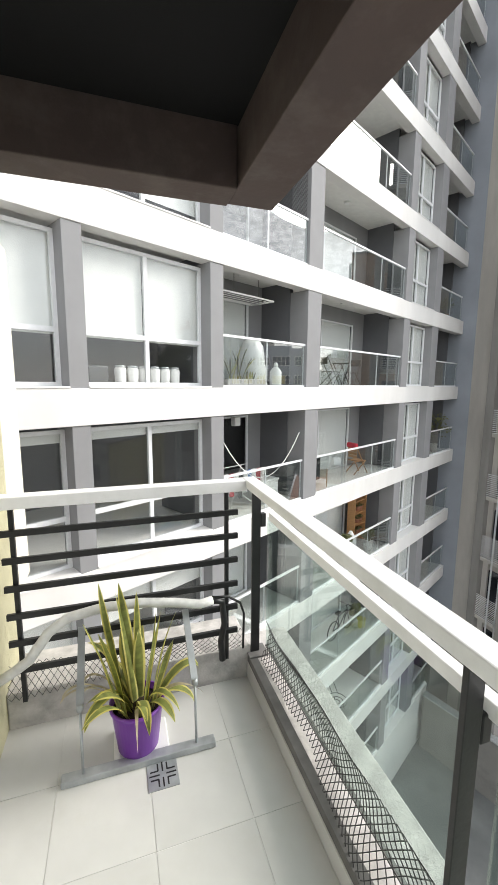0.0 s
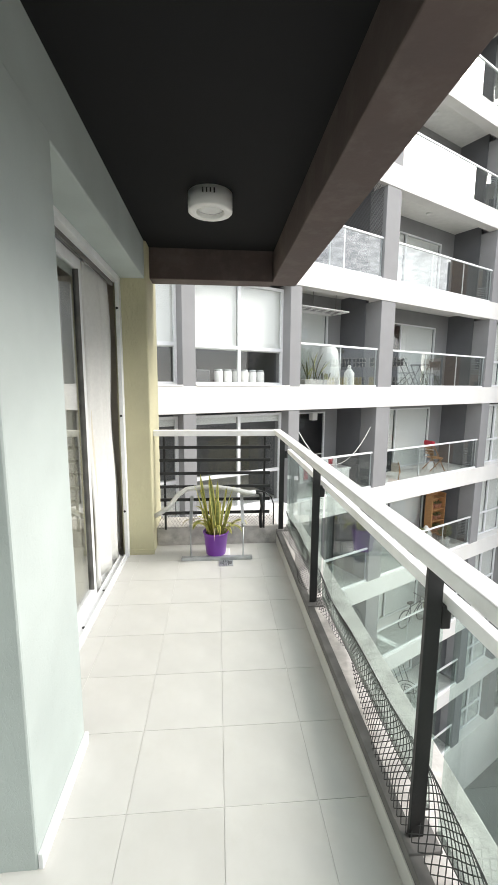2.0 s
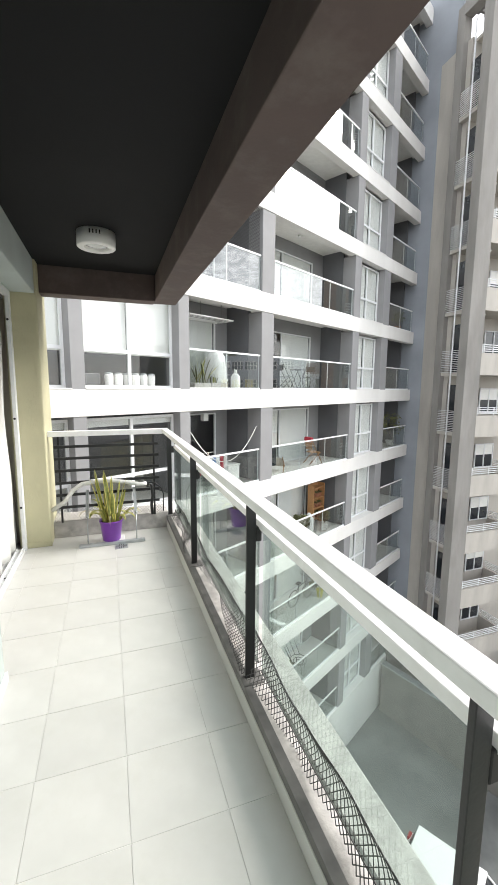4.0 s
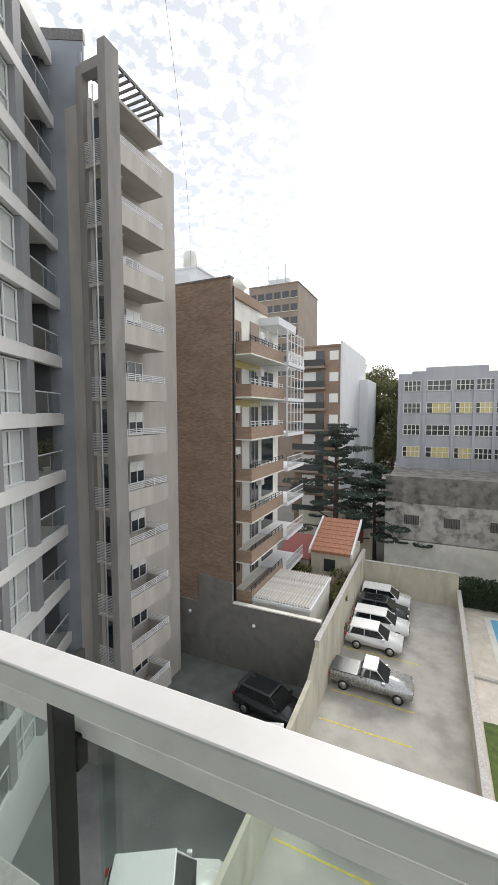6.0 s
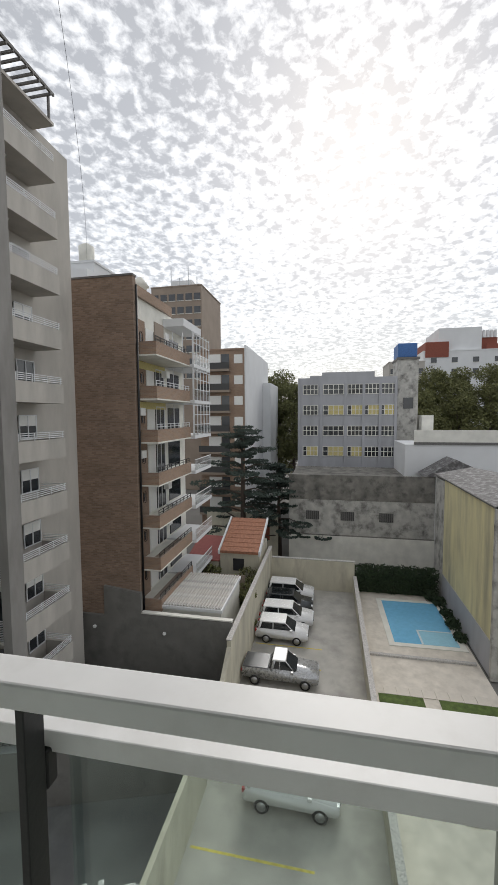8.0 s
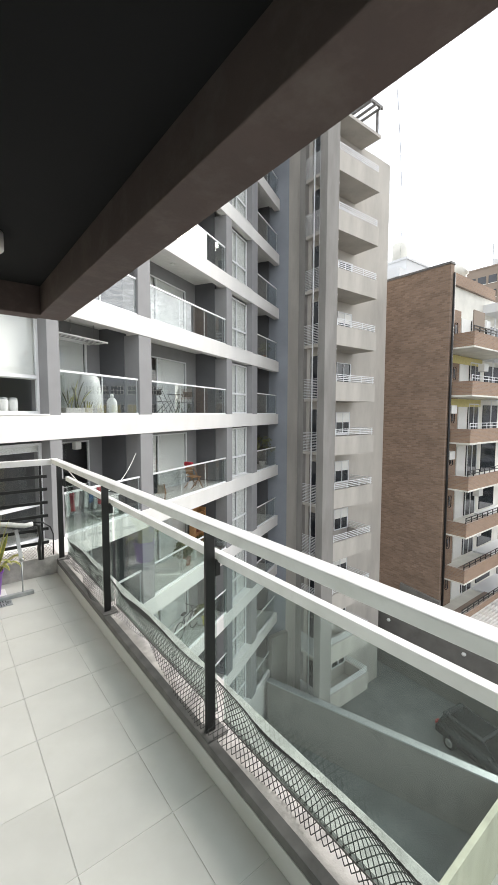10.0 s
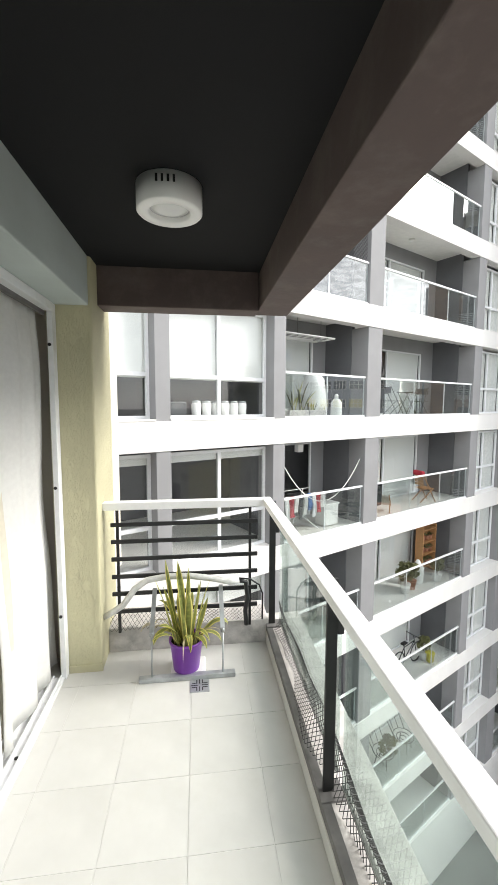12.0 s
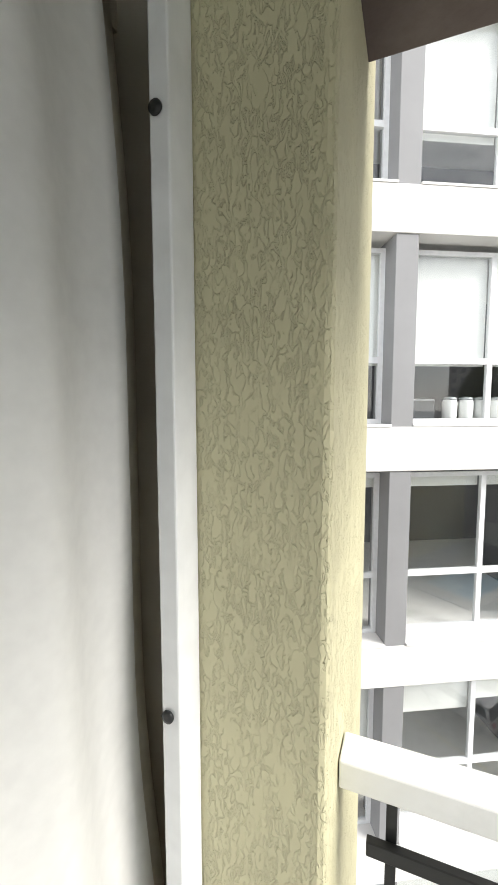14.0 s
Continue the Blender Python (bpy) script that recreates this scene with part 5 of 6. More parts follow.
for k, (x, y, s) in enumerate(((30.4, 4.3, 1.0), (29.9, 3.9, 0.7), (33.5, 4.6, 1.1), (34.0, 8.0, 0.8))):
    sh = thing("bush", "untidy green bush behind the car park wall", "shrub", (x, y, GROUND), group="bushes behind the wall")
    part("foliage", clump_mesh("foliage", M_LEAF, [((0, 0, 3.3), s), ((0.3, 0.3, 2.4), s), ((-0.3, 0, 1.2), s)], 0.13, 200, 40 + k), None, sh)
    part("stem", tube(bmesh.new(), [(0, 0, 0), (0.1, 0, 3)], 0.06, 6), M_BARK, sh)
gg = thing("garden_gate_wall", "low pale garden wall with a dark gate", "wall", (47.0, 6.5, GROUND))
part("wall", B(0, 0.3, -2.8, 6.0, 0, 5.4), M_LOTWALL, gg)
part("gate", B(-0.06, 0.0, -1.8, 0.2, 2.2, 4.4), M_MAROON, gg)

# trees
tree("cedar_tree", "large dark green cedar with drooping layered branches", (45.5, 7.6, GROUND), 16.0, 6.6, M_LEAFD, 2, 0.11, 420, 30, 0.42, 0.22, True)
tree("cedar_tree", "dark green cedar beside the larger one", (47.5, 3.6, GROUND), 11.5, 5.4, M_LEAFD, 3, 0.11, 420, 26, 0.35, 0.2, True)
for k, (x, y, hh) in enumerate(((84, 8.0, 25), (86, 12.5, 26), (80, 4.6, 23), (90, 16, 24), (90, -18, 23.5), (86, -22.5, 24.5), (90, -28, 25.5), (86, -33, 25), (92, -38, 26), (84, -27, 21), (82, -19.5, 20))):
    tree("plane_tree", "broad far street tree with olive green leaves", (x, y, GROUND), hh, 4.8, M_LEAF, 30 + k, 0.2, 520, 30, 0.4, 0.3)
solid("overhead_cable", tube(bmesh.new(), [((1 - u) ** 2 * 13 + 2 * u * (1 - u) * 23 + u * u * 44.2, (1 - u) ** 2 * 9 + 2 * u * (1 - u) * 12 + u * u * 26, (1 - u) ** 2 * 30 + 2 * u * (1 - u) * 18 + u * u * 19.7) for u in [q / 20 for q in range(21)]], 0.012, 5), M_BLACK, "thin overhead cable strung between roofs", "cable")


# ---- cars ----
def car(name, label, loc, rz, paint, length=4.3, kind="suv"):
    c = thing(name, label, "car", loc, rz)
    L2, W = length / 2, 0.88
    if kind == "pickup":
        prof = [(-L2, 0.45), (L2 - 0.1, 0.38), (L2, 0.62), (L2 - 0.08, 0.98), (L2 - 1.25, 1.10), (L2 - 2.0, 1.14), (-0.55, 1.14), (-0.6, 1.12), (-L2 + 0.05, 1.10), (-L2, 0.95)]
        cab = [(L2 - 1.35, 1.08), (L2 - 2.1, 1.66), (-0.35, 1.70), (-0.75, 1.1)]
    else:
        prof = [(-L2, 0.42), (L2 - 0.1, 0.35), (L2, 0.60), (L2 - 0.1, 0.88), (L2 - 1.1, 1.05), (-L2 + 0.25, 1.08), (-L2 + 0.02, 0.95)]
        cab = [(L2 - 0.95, 1.03), (L2 - 1.72, 1.54), (-L2 + 0.45, 1.60), (-L2 + 0.12, 1.04)]
    bm = bmesh.new()
    prism(bm, prof, -W, W)
    bmesh.ops.bevel(bm, geom=bm.edges[:], offset=0.07, segments=3, affect="EDGES")
    for f in bm.faces:
        f.smooth = True
    part("body", bm, paint, c)
    bm = bmesh.new()
    prism(bm, cab, -W + 0.10, W - 0.10)
    for v in bm.verts:
        if v.co.z > 1.3:
            v.co.y *= 0.86
    bmesh.ops.bevel(bm, geom=bm.edges[:], offset=0.05, segments=2, affect="EDGES")
    part("glasshouse", bm, M_CARGL, c, "dark tinted car windows")
    top = max(q[1] for q in cab)
    xs = [q[0] for q in cab if q[1] > 1.4]
    part("roof", B(min(xs) - 0.12, max(xs) + 0.03, -W + 0.15, W - 0.15, top - 0.07, top + 0.035, 0.035), paint if kind != "pickup" else M_CARW, c)
    for s in (-1, 1):
        for x, dx, r_p in ((min(xs) + 0.02, -0.18, 0.09), ((min(xs) + max(xs)) / 2, 0.0, 0.035), (max(xs), 0.62, 0.035)):
            pb_ = bmesh.new()
            tube(pb_, [(x + dx, s * (W - 0.11), 1.04), (x, s * (W - 0.21), top - 0.02)], r_p, 8)
            part("pillar", pb_, paint, c)
        part("mirror", B(max(xs) + 0.35, max(xs) + 0.55, s * (W + 0.07) - 0.08, s * (W + 0.07) + 0.08, 1.05, 1.2, 0.03), paint, c)
        part("headlight", B(L2 - 0.32, L2 - 0.02, s * 0.62 - 0.16, s * 0.62 + 0.16, 0.70, 0.84, 0.03), M_LAMPH, c)
        part("tail_light", B(-L2 - 0.01, -L2 + 0.15, s * 0.72 - 0.12, s * 0.72 + 0.12, 0.80, 1.0, 0.02), M_TAIL, c)
        for x in (-L2 + 0.85, L2 - 0.85):
            w = bmesh.new()
            lathe(w, [(0.2, -0.1), (0.31, -0.11), (0.335, -0.06), (0.335, 0.06), (0.31, 0.11), (0.2, 0.1)], 22)
            t_ = part("wheel", w, M_TYRE, c)
            t_.matrix_basis = pose(x, s * (W - 0.09), 0.335, 90, 0, 0)
            part("rim", lathe(bmesh.new(), [(0.05, -0.118), (0.2, -0.112), (0.21, 0.112), (0.05, 0.118)], 16), M_RIM, t_)
    part("grille", B(L2 - 0.03, L2 + 0.01, -0.4, 0.4, 0.55, 0.75, 0.01), M_STRIP, c)
    if kind == "pickup":
        part("bed_cover", B(-L2 + 0.08, -0.75, -W + 0.08, W - 0.08, 1.10, 1.16, 0.02), M_CARD, c, "dark bed cover")
    elif paint is M_CARD:
        part("sunroof", B(min(xs) + 0.2, max(xs) - 0.1, -W + 0.3, W - 0.3, top + 0.031, top + 0.036), M_CARGL, c)
    return c


car("pickup_truck", "silver double-cab pickup parked in the car park", (25.1, 0.75, GROUND), -90, M_SILVER, 4.9, "pickup")
car("parked_car", "silver compact hatchback parked in the car park", (29.9, 1.2, GROUND), -90, M_CARW, 4.0)
car("parked_car", "white sport utility car parked in the car park", (32.3, 1.1, GROUND), -90, M_CARW, 4.4)
car("parked_car", "dark grey car parked between two white ones", (34.6, 1.2, GROUND), -90, M_CARD, 4.3)
car("parked_car", "white car with a dark roof parked by the end wall", (37.0, 1.25, GROUND), -90, M_CARW, 4.4)
car("parked_car", "white van-like car parked below the balcony", (17.0, -0.7, GROUND), -90, M_CARW, 4.2)
car("parked_car", "black car standing in the dark yard", (20.5, 5.7, GROUND), -100, M_CARD, 4.2)
car("parked_car", "white car standing in the yard below", (10.4, 5.6, GROUND), -60, M_CARW, 4.2)
# ---- things on the opposite balconies ----
FA = radians(27.9)


def on_fac(s, d, k):
    """The place s metres along the facade and d behind its face on storey k."""
    return (2.128 + s * math.cos(FA) - d * math.sin(FA), 8.094 + s * math.sin(FA) + d * math.cos(FA), Z0 + ST * k)


def bars(pairs, r, seg=6):
    bm = bmesh.new()
    for a, b in pairs:
        tube(bm, [a, b], r, seg)
    return bm


def folding_chair(loc, rz, m, label):
    c = thing("folding_chair", label, "chair", loc, rz, group="folding furniture on the balcony")
    part("seat", B(-0.2, 0.2, -0.2, 0.2, 0.43, 0.45, 0.005), m, c)
    part("backrest", B(-0.2, 0.2, 0.19, 0.21, 0.66, 0.86, 0.005), m, c)
    for x in (-0.2, 0.2):
        part("leg", bars([((x, -0.25, 0), (x, 0.2, 0.88))], 0.012), m, c)
        part("leg", bars([((x, 0.25, 0), (x, -0.2, 0.44))], 0.012), m, c)
    return c


def bistro_table(loc, rz, m, label):
    t = thing("bistro_table", label, "table", loc, rz)
    part("tabletop", lathe(bmesh.new(), [(0.30, 0.70), (0.31, 0.71), (0.30, 0.72)], 20), m, t)
    for x in (-0.18, 0.18):
        part("leg", bars([((x, -0.2, 0), (x, 0.2, 0.7))], 0.012), m, t)
        part("leg", bars([((x, 0.2, 0), (x, -0.2, 0.7))], 0.012), m, t)


def planter(loc, rz, m, label, tall, seed, w=0.3):
    p = thing("planter", label, "planter", loc, rz)
    bm = B(-w, w, -0.11, 0.11, 0, 0.18, 0.01)
    part("box", bm, m, p)
    r = random.Random(seed)
    for k in range(12):
        a = r.uniform(0, 6.28)
        part("leaf", leaf((r.uniform(-w * 0.8, w * 0.8), r.uniform(-0.06, 0.06), 0.17), (a, r.uniform(0.1, 0.5)), tall * r.uniform(0.6, 1.1), 0.02, r.uniform(0, 0.9), 0.5), M_SNAKE if k % 2 else M_LEAF, p)


# storey level with the eye, first balcony
hang = thing("ceiling_airer", "white tubular clothes airer hung from the balcony ceiling", "airer", on_fac(1.0, 0.75, 0), 27.9)
fz = 1.98
part("frame", bars([((-0.95, -0.35, fz), (0.95, -0.35, fz)), ((-0.95, 0.35, fz), (0.95, 0.35, fz)), ((-0.95, -0.35, fz), (-0.95, 0.35, fz)), ((0.95, -0.35, fz), (0.95, 0.35, fz))], 0.02), M_WHITEP, hang)
for y in (-0.2, -0.06, 0.08, 0.22):
    part("line", bars([((-0.95, y, fz), (0.95, y, fz))], 0.007), M_WHITEP, hang)
for x in (-0.6, 0.0, 0.8):
    part("cord", bars([((x, 0.0, fz), (x, 0.0, ST - 0.30))], 0.008), M_STRIP, hang)
cov = bmesh.new()
lathe(cov, [(0.30, 0.0), (0.34, 0.25), (0.29, 0.6), (0.25, 0.95), (0.17, 1.06), (0.04, 1.10)], 18)
for v in cov.verts:
    v.co.x += 0.06 * noise.noise(v.co * 5)
    v.co.y += 0.06 * noise.noise(v.co * 5 + Vector((3, 1, 0)))
solid("covered_chairs", cov, M_WHITEP, "stack of chairs under a crumpled white cover", "cover", on_fac(1.45, 0.62, 0), 27.9)
folding_chair(on_fac(2.1, 0.8, 0), 10, M_STRIP, "dark folding chair beside the covered stack")
gb = thing("gas_bottle", "small white gas bottle on the balcony floor", "bottle", on_fac(1.95, 0.3, 0))
part("body", lathe(bmesh.new(), [(0.12, 0.0), (0.14, 0.05), (0.14, 0.36), (0.08, 0.45), (0.05, 0.47)], 18), M_WHITEP, gb)
part("valve", lathe(bmesh.new(), [(0.05, 0.47), (0.05, 0.55), (0.03, 0.58)], 12), M_WHITEP, gb)
planter(on_fac(0.65, 0.35, 0), 27.9, M_CONC, "grey planter with tall spiky leaves", 0.75, 5)
planter(on_fac(1.25, 0.33, 0), 27.9, M_CONC, "grey planter with low green leaves", 0.32, 6)
acu = thing("air_conditioner", "white outdoor air conditioner unit on the balcony", "air conditioner", on_fac(0.3, 1.1, 0), 27.9)
part("case", B(-0.2, 0.2, -0.15, 0.15, 0, 0.62, 0.02), M_WHITEP, acu)
for k in range(8):
    part("slat", B(-0.17, 0.17, -0.165, -0.152, 0.08 + k * 0.065, 0.10 + k * 0.065), M_STRIP, acu)
# second balcony
bistro_table(on_fac(5.6, 0.7, 0), 20, M_STRIP, "small dark folding bistro table")
folding_chair(on_fac(4.9, 0.7, 0), 90, M_STRIP, "dark folding bistro chair")
folding_chair(on_fac(6.4, 0.8, 0), -60, M_STRIP, "dark folding bistro chair")
solid("wall_mirror", B(-0.12, 0.12, -0.02, 0.02, 1.3, 2.05, 0.01), M_WHITEP, "white framed panel on the balcony column", "panel", on_fac(3.5, 0.3, 0), 27.9)

# one storey down, first balcony
air = thing("clothes_airer", "folding clothes airer full of drying laundry", "airer", on_fac(1.0, 0.7, -1), 27.9)
part("frame", bars([((-0.7, -0.3, 0.95), (0.7, -0.3, 0.95)), ((-0.7, 0.3, 0.95), (0.7, 0.3, 0.95)), ((-0.5, -0.3, 0), (0.5, 0.3, 0.95)), ((0.5, -0.3, 0), (-0.5, 0.3, 0.95))], 0.012), M_WHITEP, air)
clothes = [M_WHITEP, M_RED, M_BLIND, M_CARD, M_WHITEP, M_BLUE, M_FARW, M_RED, M_WHITEP]
for k in range(9):
    m = clothes[k]
    cl = bmesh.new()
    x = -0.65 + k * 0.15
    box(cl, x, x + 0.12, -0.34, -0.30, 0.35 + 0.1 * (k % 3), 0.97, 0.012)
    bmesh.ops.subdivide_edges(cl, edges=cl.edges[:], cuts=2)
    for v in cl.verts:
        v.co.y += 0.03 * math.sin(v.co.z * 9 + k)
        v.co.x += 0.02 * noise.noise(v.co * 6)
    part("cloth", cl, m, air)
solid("hanging_cable", tube(bmesh.new(), [(-1.3 + 2.6 * t / 14, 0, 1.75 - 0.95 * (1 - (2 * t / 14 - 1) ** 2)) for t in range(15)], 0.012, 6), M_WHITEP, "white cable sagging across the balcony", "cable", on_fac(1.4, 0.12, -1), 27.9)
solid("wall_lantern", B(-0.10, 0.10, -0.08, 0.08, 1.9, 2.12, 0.02), M_WHITEP, "white box lamp hung in the dark balcony", "lamp", on_fac(1.6, 1.3, -1), 27.9)
bx = thing("storage_box", "white plastic storage box on the balcony", "box", on_fac(2.0, 0.6, -1), 27.9)
part("body", B(-0.25, 0.25, -0.2, 0.2, 0, 0.55, 0.03), M_WHITEP, bx)
part("lid", B(-0.27, 0.27, -0.22, 0.22, 0.55, 0.6, 0.02), M_WHITEP, bx)
# second balcony one storey down
lo = thing("deck_chair", "low beige folding deck chair on the balcony", "chair", on_fac(4.3, 0.6, -1), 60)
sl = bmesh.new()
prism(sl, [(-0.45, 0.55), (0.35, 0.12), (0.37, 0.15), (-0.43, 0.58)], -0.25, 0.25)
part("sling", sl, M_PAVE, lo)
for y in (-0.27, 0.27):
    part("leg", bars([((-0.5, y, 0.6), (0.4, y, 0.1))], 0.015), M_TWOOD, lo)
    part("leg", bars([((-0.2, y, 0.0), (0.1, y, 0.3))], 0.015), M_TWOOD, lo)
solid("broom", bars([((0, 0, 0), (0.25, 0.3, 1.35))], 0.014), M_STRIP, "broom leaning in the balcony", "broom", on_fac(3.8, 0.5, -1), 27.9)
solid("coat", B(-0.14, 0.14, -0.05, 0.05, 0.35, 1.0, 0.04), M_CARD, "dark cloth hung over the balcony rail", "cloth", on_fac(3.6, 0.18, -1), 27.9)
wc = thing("wooden_chair", "wooden folding chair with a red cloth over its back", "chair", on_fac(6.6, 0.6, -1), 100)
part("seat", B(-0.2, 0.2, -0.2, 0.2, 0.43, 0.46, 0.005), M_TWOOD, wc)
for k in range(4):
    part("back_slat", B(-0.2, 0.2, 0.19 + 0.012 * k, 0.205 + 0.012 * k, 0.55 + 0.1 * k, 0.63 + 0.1 * k), M_TWOOD, wc)
for x in (-0.2, 0.2):
    part("leg", bars([((x, -0.3, 0), (x, 0.25, 0.98))], 0.016), M_TWOOD, wc)
    part("leg", bars([((x, 0.3, 0), (x, -0.2, 0.45))], 0.016), M_TWOOD, wc)
part("cloth", B(-0.22, 0.22, 0.16, 0.30, 0.88, 1.04, 0.04), M_RED, wc, "crumpled red cloth")
# two storeys down, second balcony
sf = thing("plant_shelf", "tall warm pine shelf with terracotta pots", "shelf", on_fac(7.7, 1.1, -2), 27.9)
for x in (-0.42, 0.38):
    part("upright", B(x, x + 0.04, -0.15, 0.15, 0, 1.75), M_TWOOD, sf)
for z in (0.25, 0.7, 1.15, 1.6):
    part("shelf", B(-0.38, 0.38, -0.15, 0.15, z, z + 0.03), M_TWOOD, sf)
part("back", B(-0.38, 0.38, 0.15, 0.17, 0.2, 1.75), M_TWOOD, sf)
rp = random.Random(9)
for z in (0.28, 0.73, 1.18):
    for x in (-0.22, 0.04, 0.25):
        pt = thing("flower_pot", "small terracotta pot on the pine shelf", "pot", (0, 0, 0), group="pots on the shelf")
        lx, lz = x, z
        o = on_fac(7.7 + lx, 1.1, -2)
        pt.matrix_basis = pose(o[0], o[1], o[2] + lz + 0.001)
        part("pot", lathe(bmesh.new(), [(0.06, 0), (0.085, 0.14), (0.09, 0.16), (0.07, 0.15)], 14), M_TERRA, pt)
        if rp.random() < 0.7:
            part("foliage", clump_mesh("foliage", M_LEAF, [((0, 0, 0.2), 0.1)], 0.03, 40, int(x * 100 + z * 10) + 200), None, pt)
urn = solid("white_urn", lathe(bmesh.new(), [(0.17, 0), (0.2, 0.1), (0.2, 0.55), (0.1, 0.7), (0.05, 0.8)], 18), M_WHITEP, "white lidded urn on the balcony floor", "urn", on_fac(6.6, 0.7, -2))
for k, (s, d, st_, sc) in enumerate(((5.6, 0.5, -2, 0.45), (6.0, 0.55, -2, 0.35), (7.3, 0.4, -2, 0.3), (12.3, 0.6, -1, 0.7), (13.4, 0.5, -1, 0.95), (13.9, 0.6, 1, 0.5), (5.0, 0.5, -4, 0.4), (12.2, 0.5, 4, 0.45), (7.0, 0.6, -3, 0.3))):
    bp_ = thing("balcony_plant", "leafy green plant in a pot on a balcony", "plant", on_fac(s, d, st_), group="plants on the opposite balconies")
    part("pot", lathe(bmesh.new(), [(0.12, 0), (0.17, 0.28), (0.18, 0.3), (0.14, 0.28)], 16), M_TERRA if k % 2 else M_WHITEP, bp_)
    part("foliage", clump_mesh("foliage", M_LEAF, [((0, 0, 0.35 + sc * 0.6), sc * 0.75), ((0.1, 0.1, 0.3 + sc * 1.2), sc * 0.55)], 0.06, 130, 60 + k), None, bp_)
    part("stem", bars([((0, 0, 0.2), (0.02, 0, 0.35 + sc))], 0.015), M_BARK, bp_)


def bicycle(loc, rz):
    b = thing("bicycle", "dark city bicycle standing on a balcony", "bicycle", loc, rz)
    for x in (-0.52, 0.52):
        w = bmesh.new()
        tube(w, [(x + 0.33 * math.cos(a), 0, 0.34 + 0.33 * math.sin(a)) for a in [2 * math.pi * k / 24 for k in range(25)]], 0.018, 6, False)
        part("wheel", w, M_TYRE, b)
    part("frame", bars([((-0.52, 0, 0.34), (-0.15, 0, 0.32)), ((-0.15, 0, 0.32), (0.36, 0, 0.75)), ((-0.22, 0, 0.82), (-0.15, 0, 0.32)), ((-0.2, 0, 0.74), (0.36, 0, 0.78)), ((-0.52, 0, 0.34), (-0.2, 0, 0.74)), ((0.52, 0, 0.34), (0.34, 0, 0.95))], 0.016), M_CARD, b)
    part("saddle", B(-0.34, -0.1, -0.07, 0.07, 0.86, 0.92, 0.02), M_BLACK, b)
    part("handlebar", bars([((0.30, -0.28, 1.02), (0.34, 0, 0.98)), ((0.34, 0, 0.98), (0.30, 0.28, 1.02))], 0.013), M_BLACK, b)


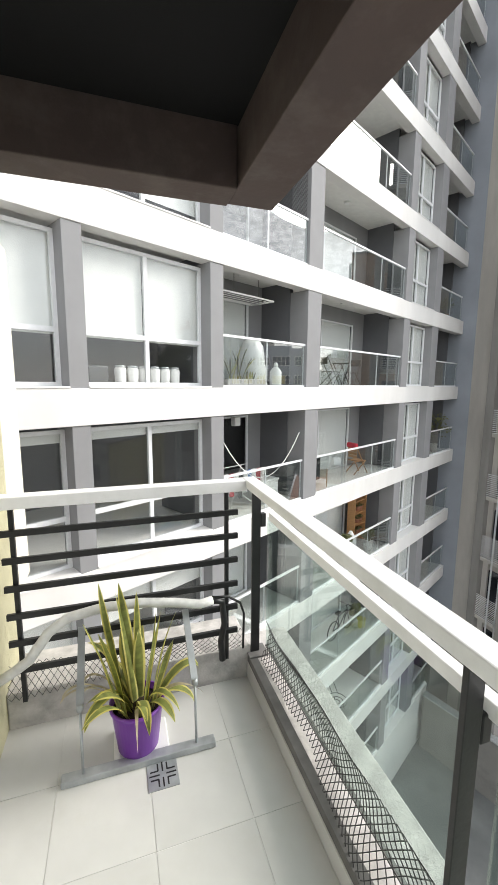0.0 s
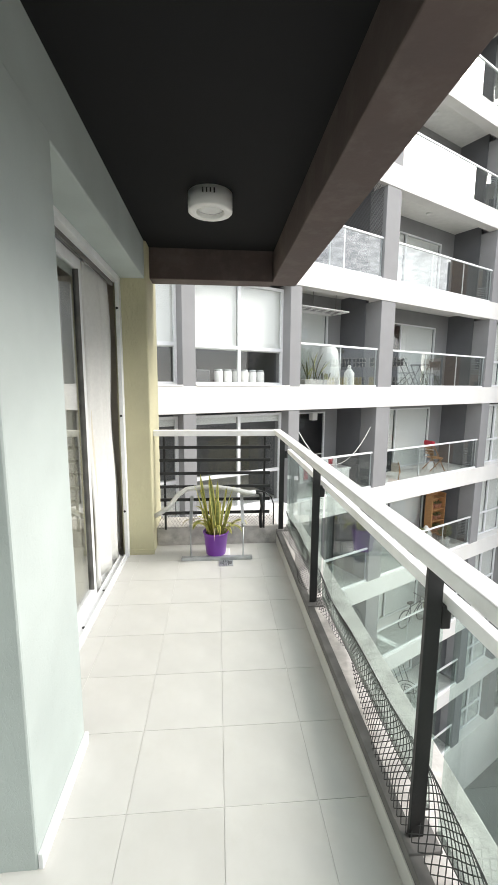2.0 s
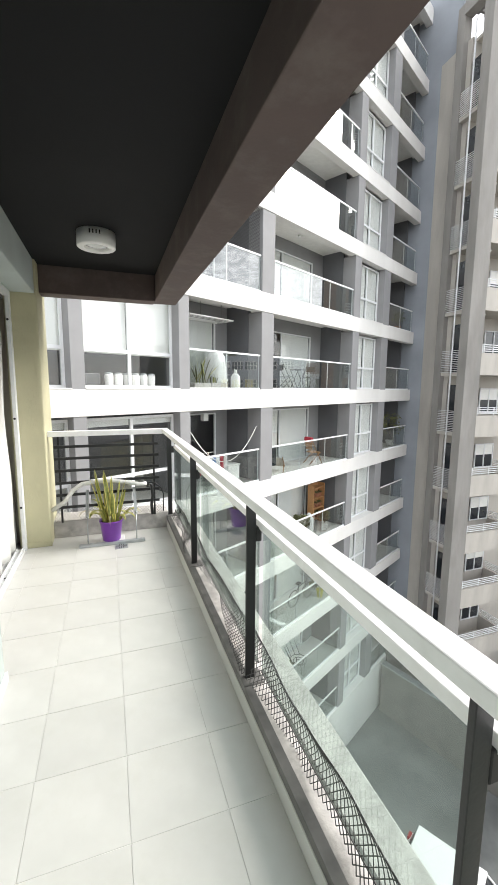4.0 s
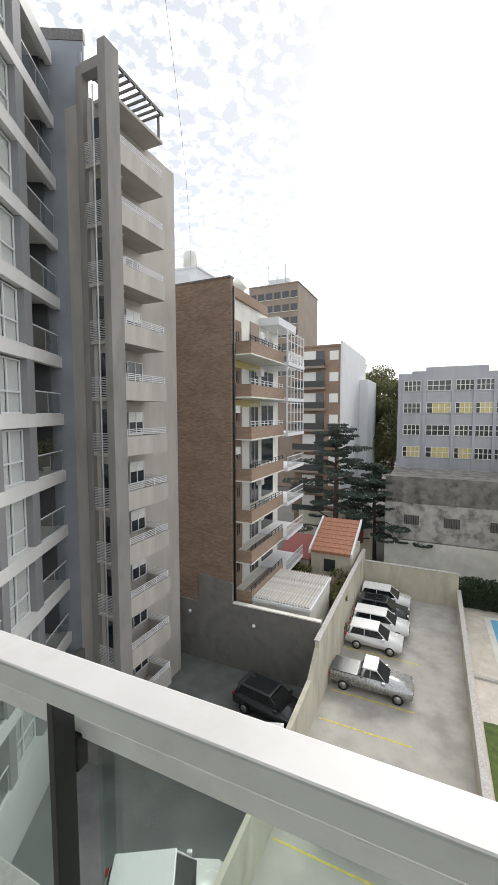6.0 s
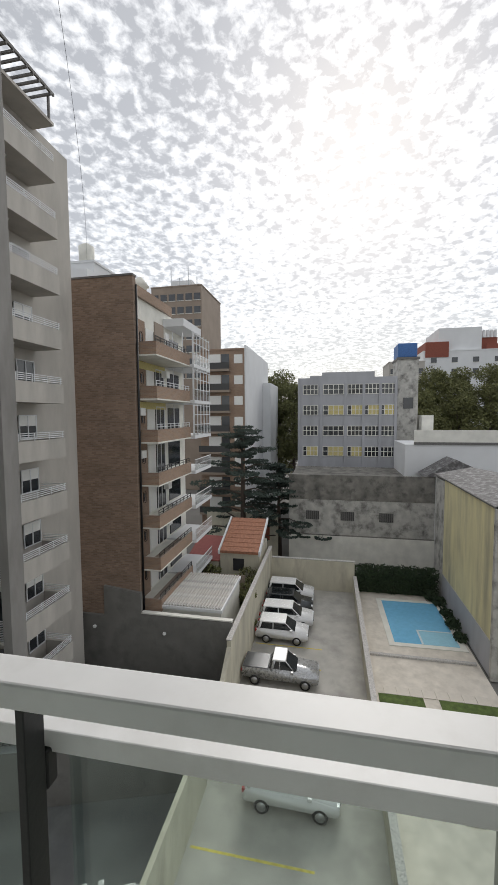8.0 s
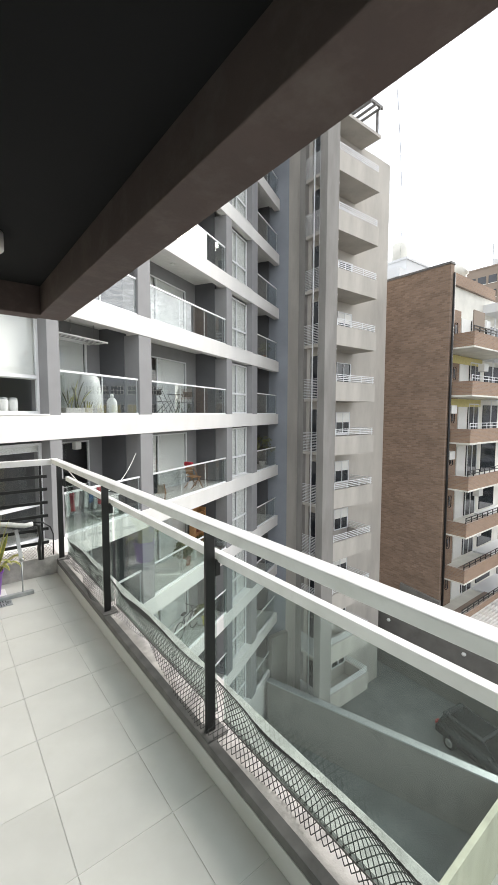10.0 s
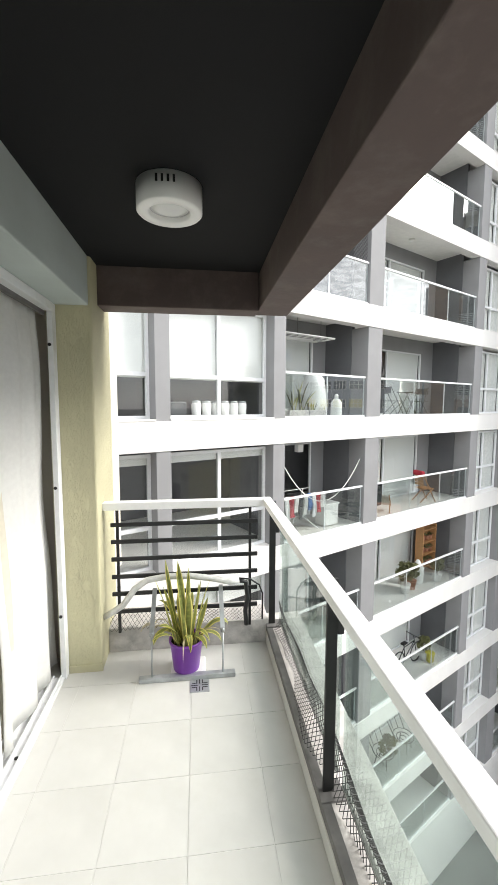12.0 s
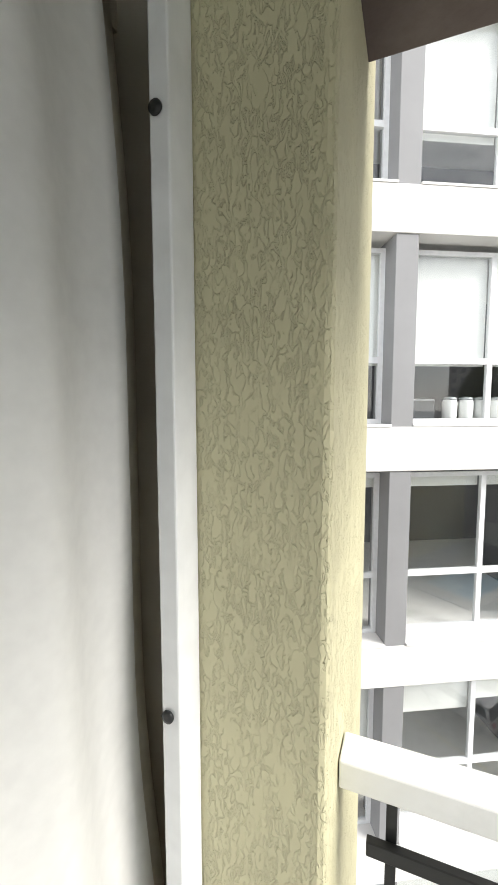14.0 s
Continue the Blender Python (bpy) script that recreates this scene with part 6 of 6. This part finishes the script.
bicycle(on_fac(6.2, 0.7, -3), 27.9)
solid("yellow_bucket", lathe(bmesh.new(), [(0.12, 0), (0.16, 0.3), (0.165, 0.31), (0.13, 0.3)], 18), mat("yellow plastic", (0.75, 0.66, 0.06), 0.5), "yellow plastic bucket on the balcony", "bucket", on_fac(7.1, 0.4, -3))
for s, k in ((6.0, -4), (4.9, -4)):
    wr = thing("wire_chair", "round black wire chair on a balcony", "chair", on_fac(s, 0.6, k), 40)
    wb_ = bmesh.new()
    for r_, z in ((0.34, 0.45), (0.22, 0.40), (0.1, 0.38)):
        tube(wb_, [(r_ * math.cos(a), r_ * math.sin(a), z) for a in [2 * math.pi * q / 18 for q in range(19)]], 0.012, 5, False)
    part("seat", wb_, M_BLACK, wr)
    part("backrest", bars([((0.34 * math.cos(a), 0.34 * math.sin(a), 0.45), (0.42 * math.cos(a), 0.30 + 0.3 * math.sin(a), 0.95)) for a in (0.3, 0.9, 1.57, 2.2, 2.8)], 0.010), M_BLACK, wr)
    for a in (0.8, 2.4, 4.0, 5.5):
        part("leg", bars([((0.3 * math.cos(a), 0.3 * math.sin(a), 0), (0.2 * math.cos(a), 0.2 * math.sin(a), 0.4))], 0.012), M_BLACK, wr)
# net on an upper balcony
solid("balcony_net", net_mesh(2.7, 26, 0.06, lambda i, j: (0.03 + (i + (0.5 if j % 2 == 0 else 0)) * 0.06, 0.06, 1.08 + j * 0.047), 0.004), M_NET, "dark safety net stretched above an upper balcony rail", "net", on_fac(0, 0, 1), 27.9)
# jugs behind the kitchen window
for k, x in enumerate((-1.98, -1.74, -1.52, -1.30, -1.08, -0.86)):
    jg = thing("glass_jar", "white jar on the windowsill behind the pane", "jar", on_fac(x, 0.45, 0), group="jars behind the window")
    part("body", lathe(bmesh.new(), [(0.07, 0), (0.09, 0.04), (0.10, 0.30), (0.085, 0.34)], 14), M_WHITEP, jg)
    part("lid", lathe(bmesh.new(), [(0.088, 0.34), (0.088, 0.37), (0.02, 0.385)], 12), M_GALV, jg)
solid("kettle_box", B(-0.18, 0.18, -0.12, 0.12, 0, 0.36, 0.03), M_CARD, "dark appliance behind the kitchen window", "appliance", on_fac(-2.4, 0.5, 0), 27.9)
part("window_shelf", B(-2.75, -0.57, 0.30, 0.75, Z0 - 0.04, Z0 - 0.002), M_WHITE, fac)

# ---- floor tiles ----
tile_floor = thing("floor_tiles", "pale square balcony floor tiles with fine joints", "floor", (0.155, 1.785, -0.012), kind="structure")
PITCH = 0.345
tile_cache = {}
for i in range(-4, 2):
    for j in range(-17, 1):
        xa, xb = max(i * PITCH, -0.80), min((i + 1) * PITCH, 0.539)
        ya, yb = j * PITCH, min((j + 1) * PITCH, 0.338)
        if xb - xa < 0.03:
            continue
        if xa < -0.55 and ya + 1.785 > -0.75:
            xa = max(xa, -0.807)
        key = (round(xb - xa, 3), round(yb - ya, 3))
        if key not in tile_cache:
            tile_cache[key] = to_mesh("tile", B(0.0014, key[0] - 0.0014, 0.0014, key[1] - 0.0014, 0, 0.012, 0.0006), M_TILE)
        if xb <= -0.60 and -0.62 < ya + 1.785 + 0.17 < 0.02:
            continue
        part("tile", tile_cache[key], None, tile_floor, "", (xa, ya, 0))
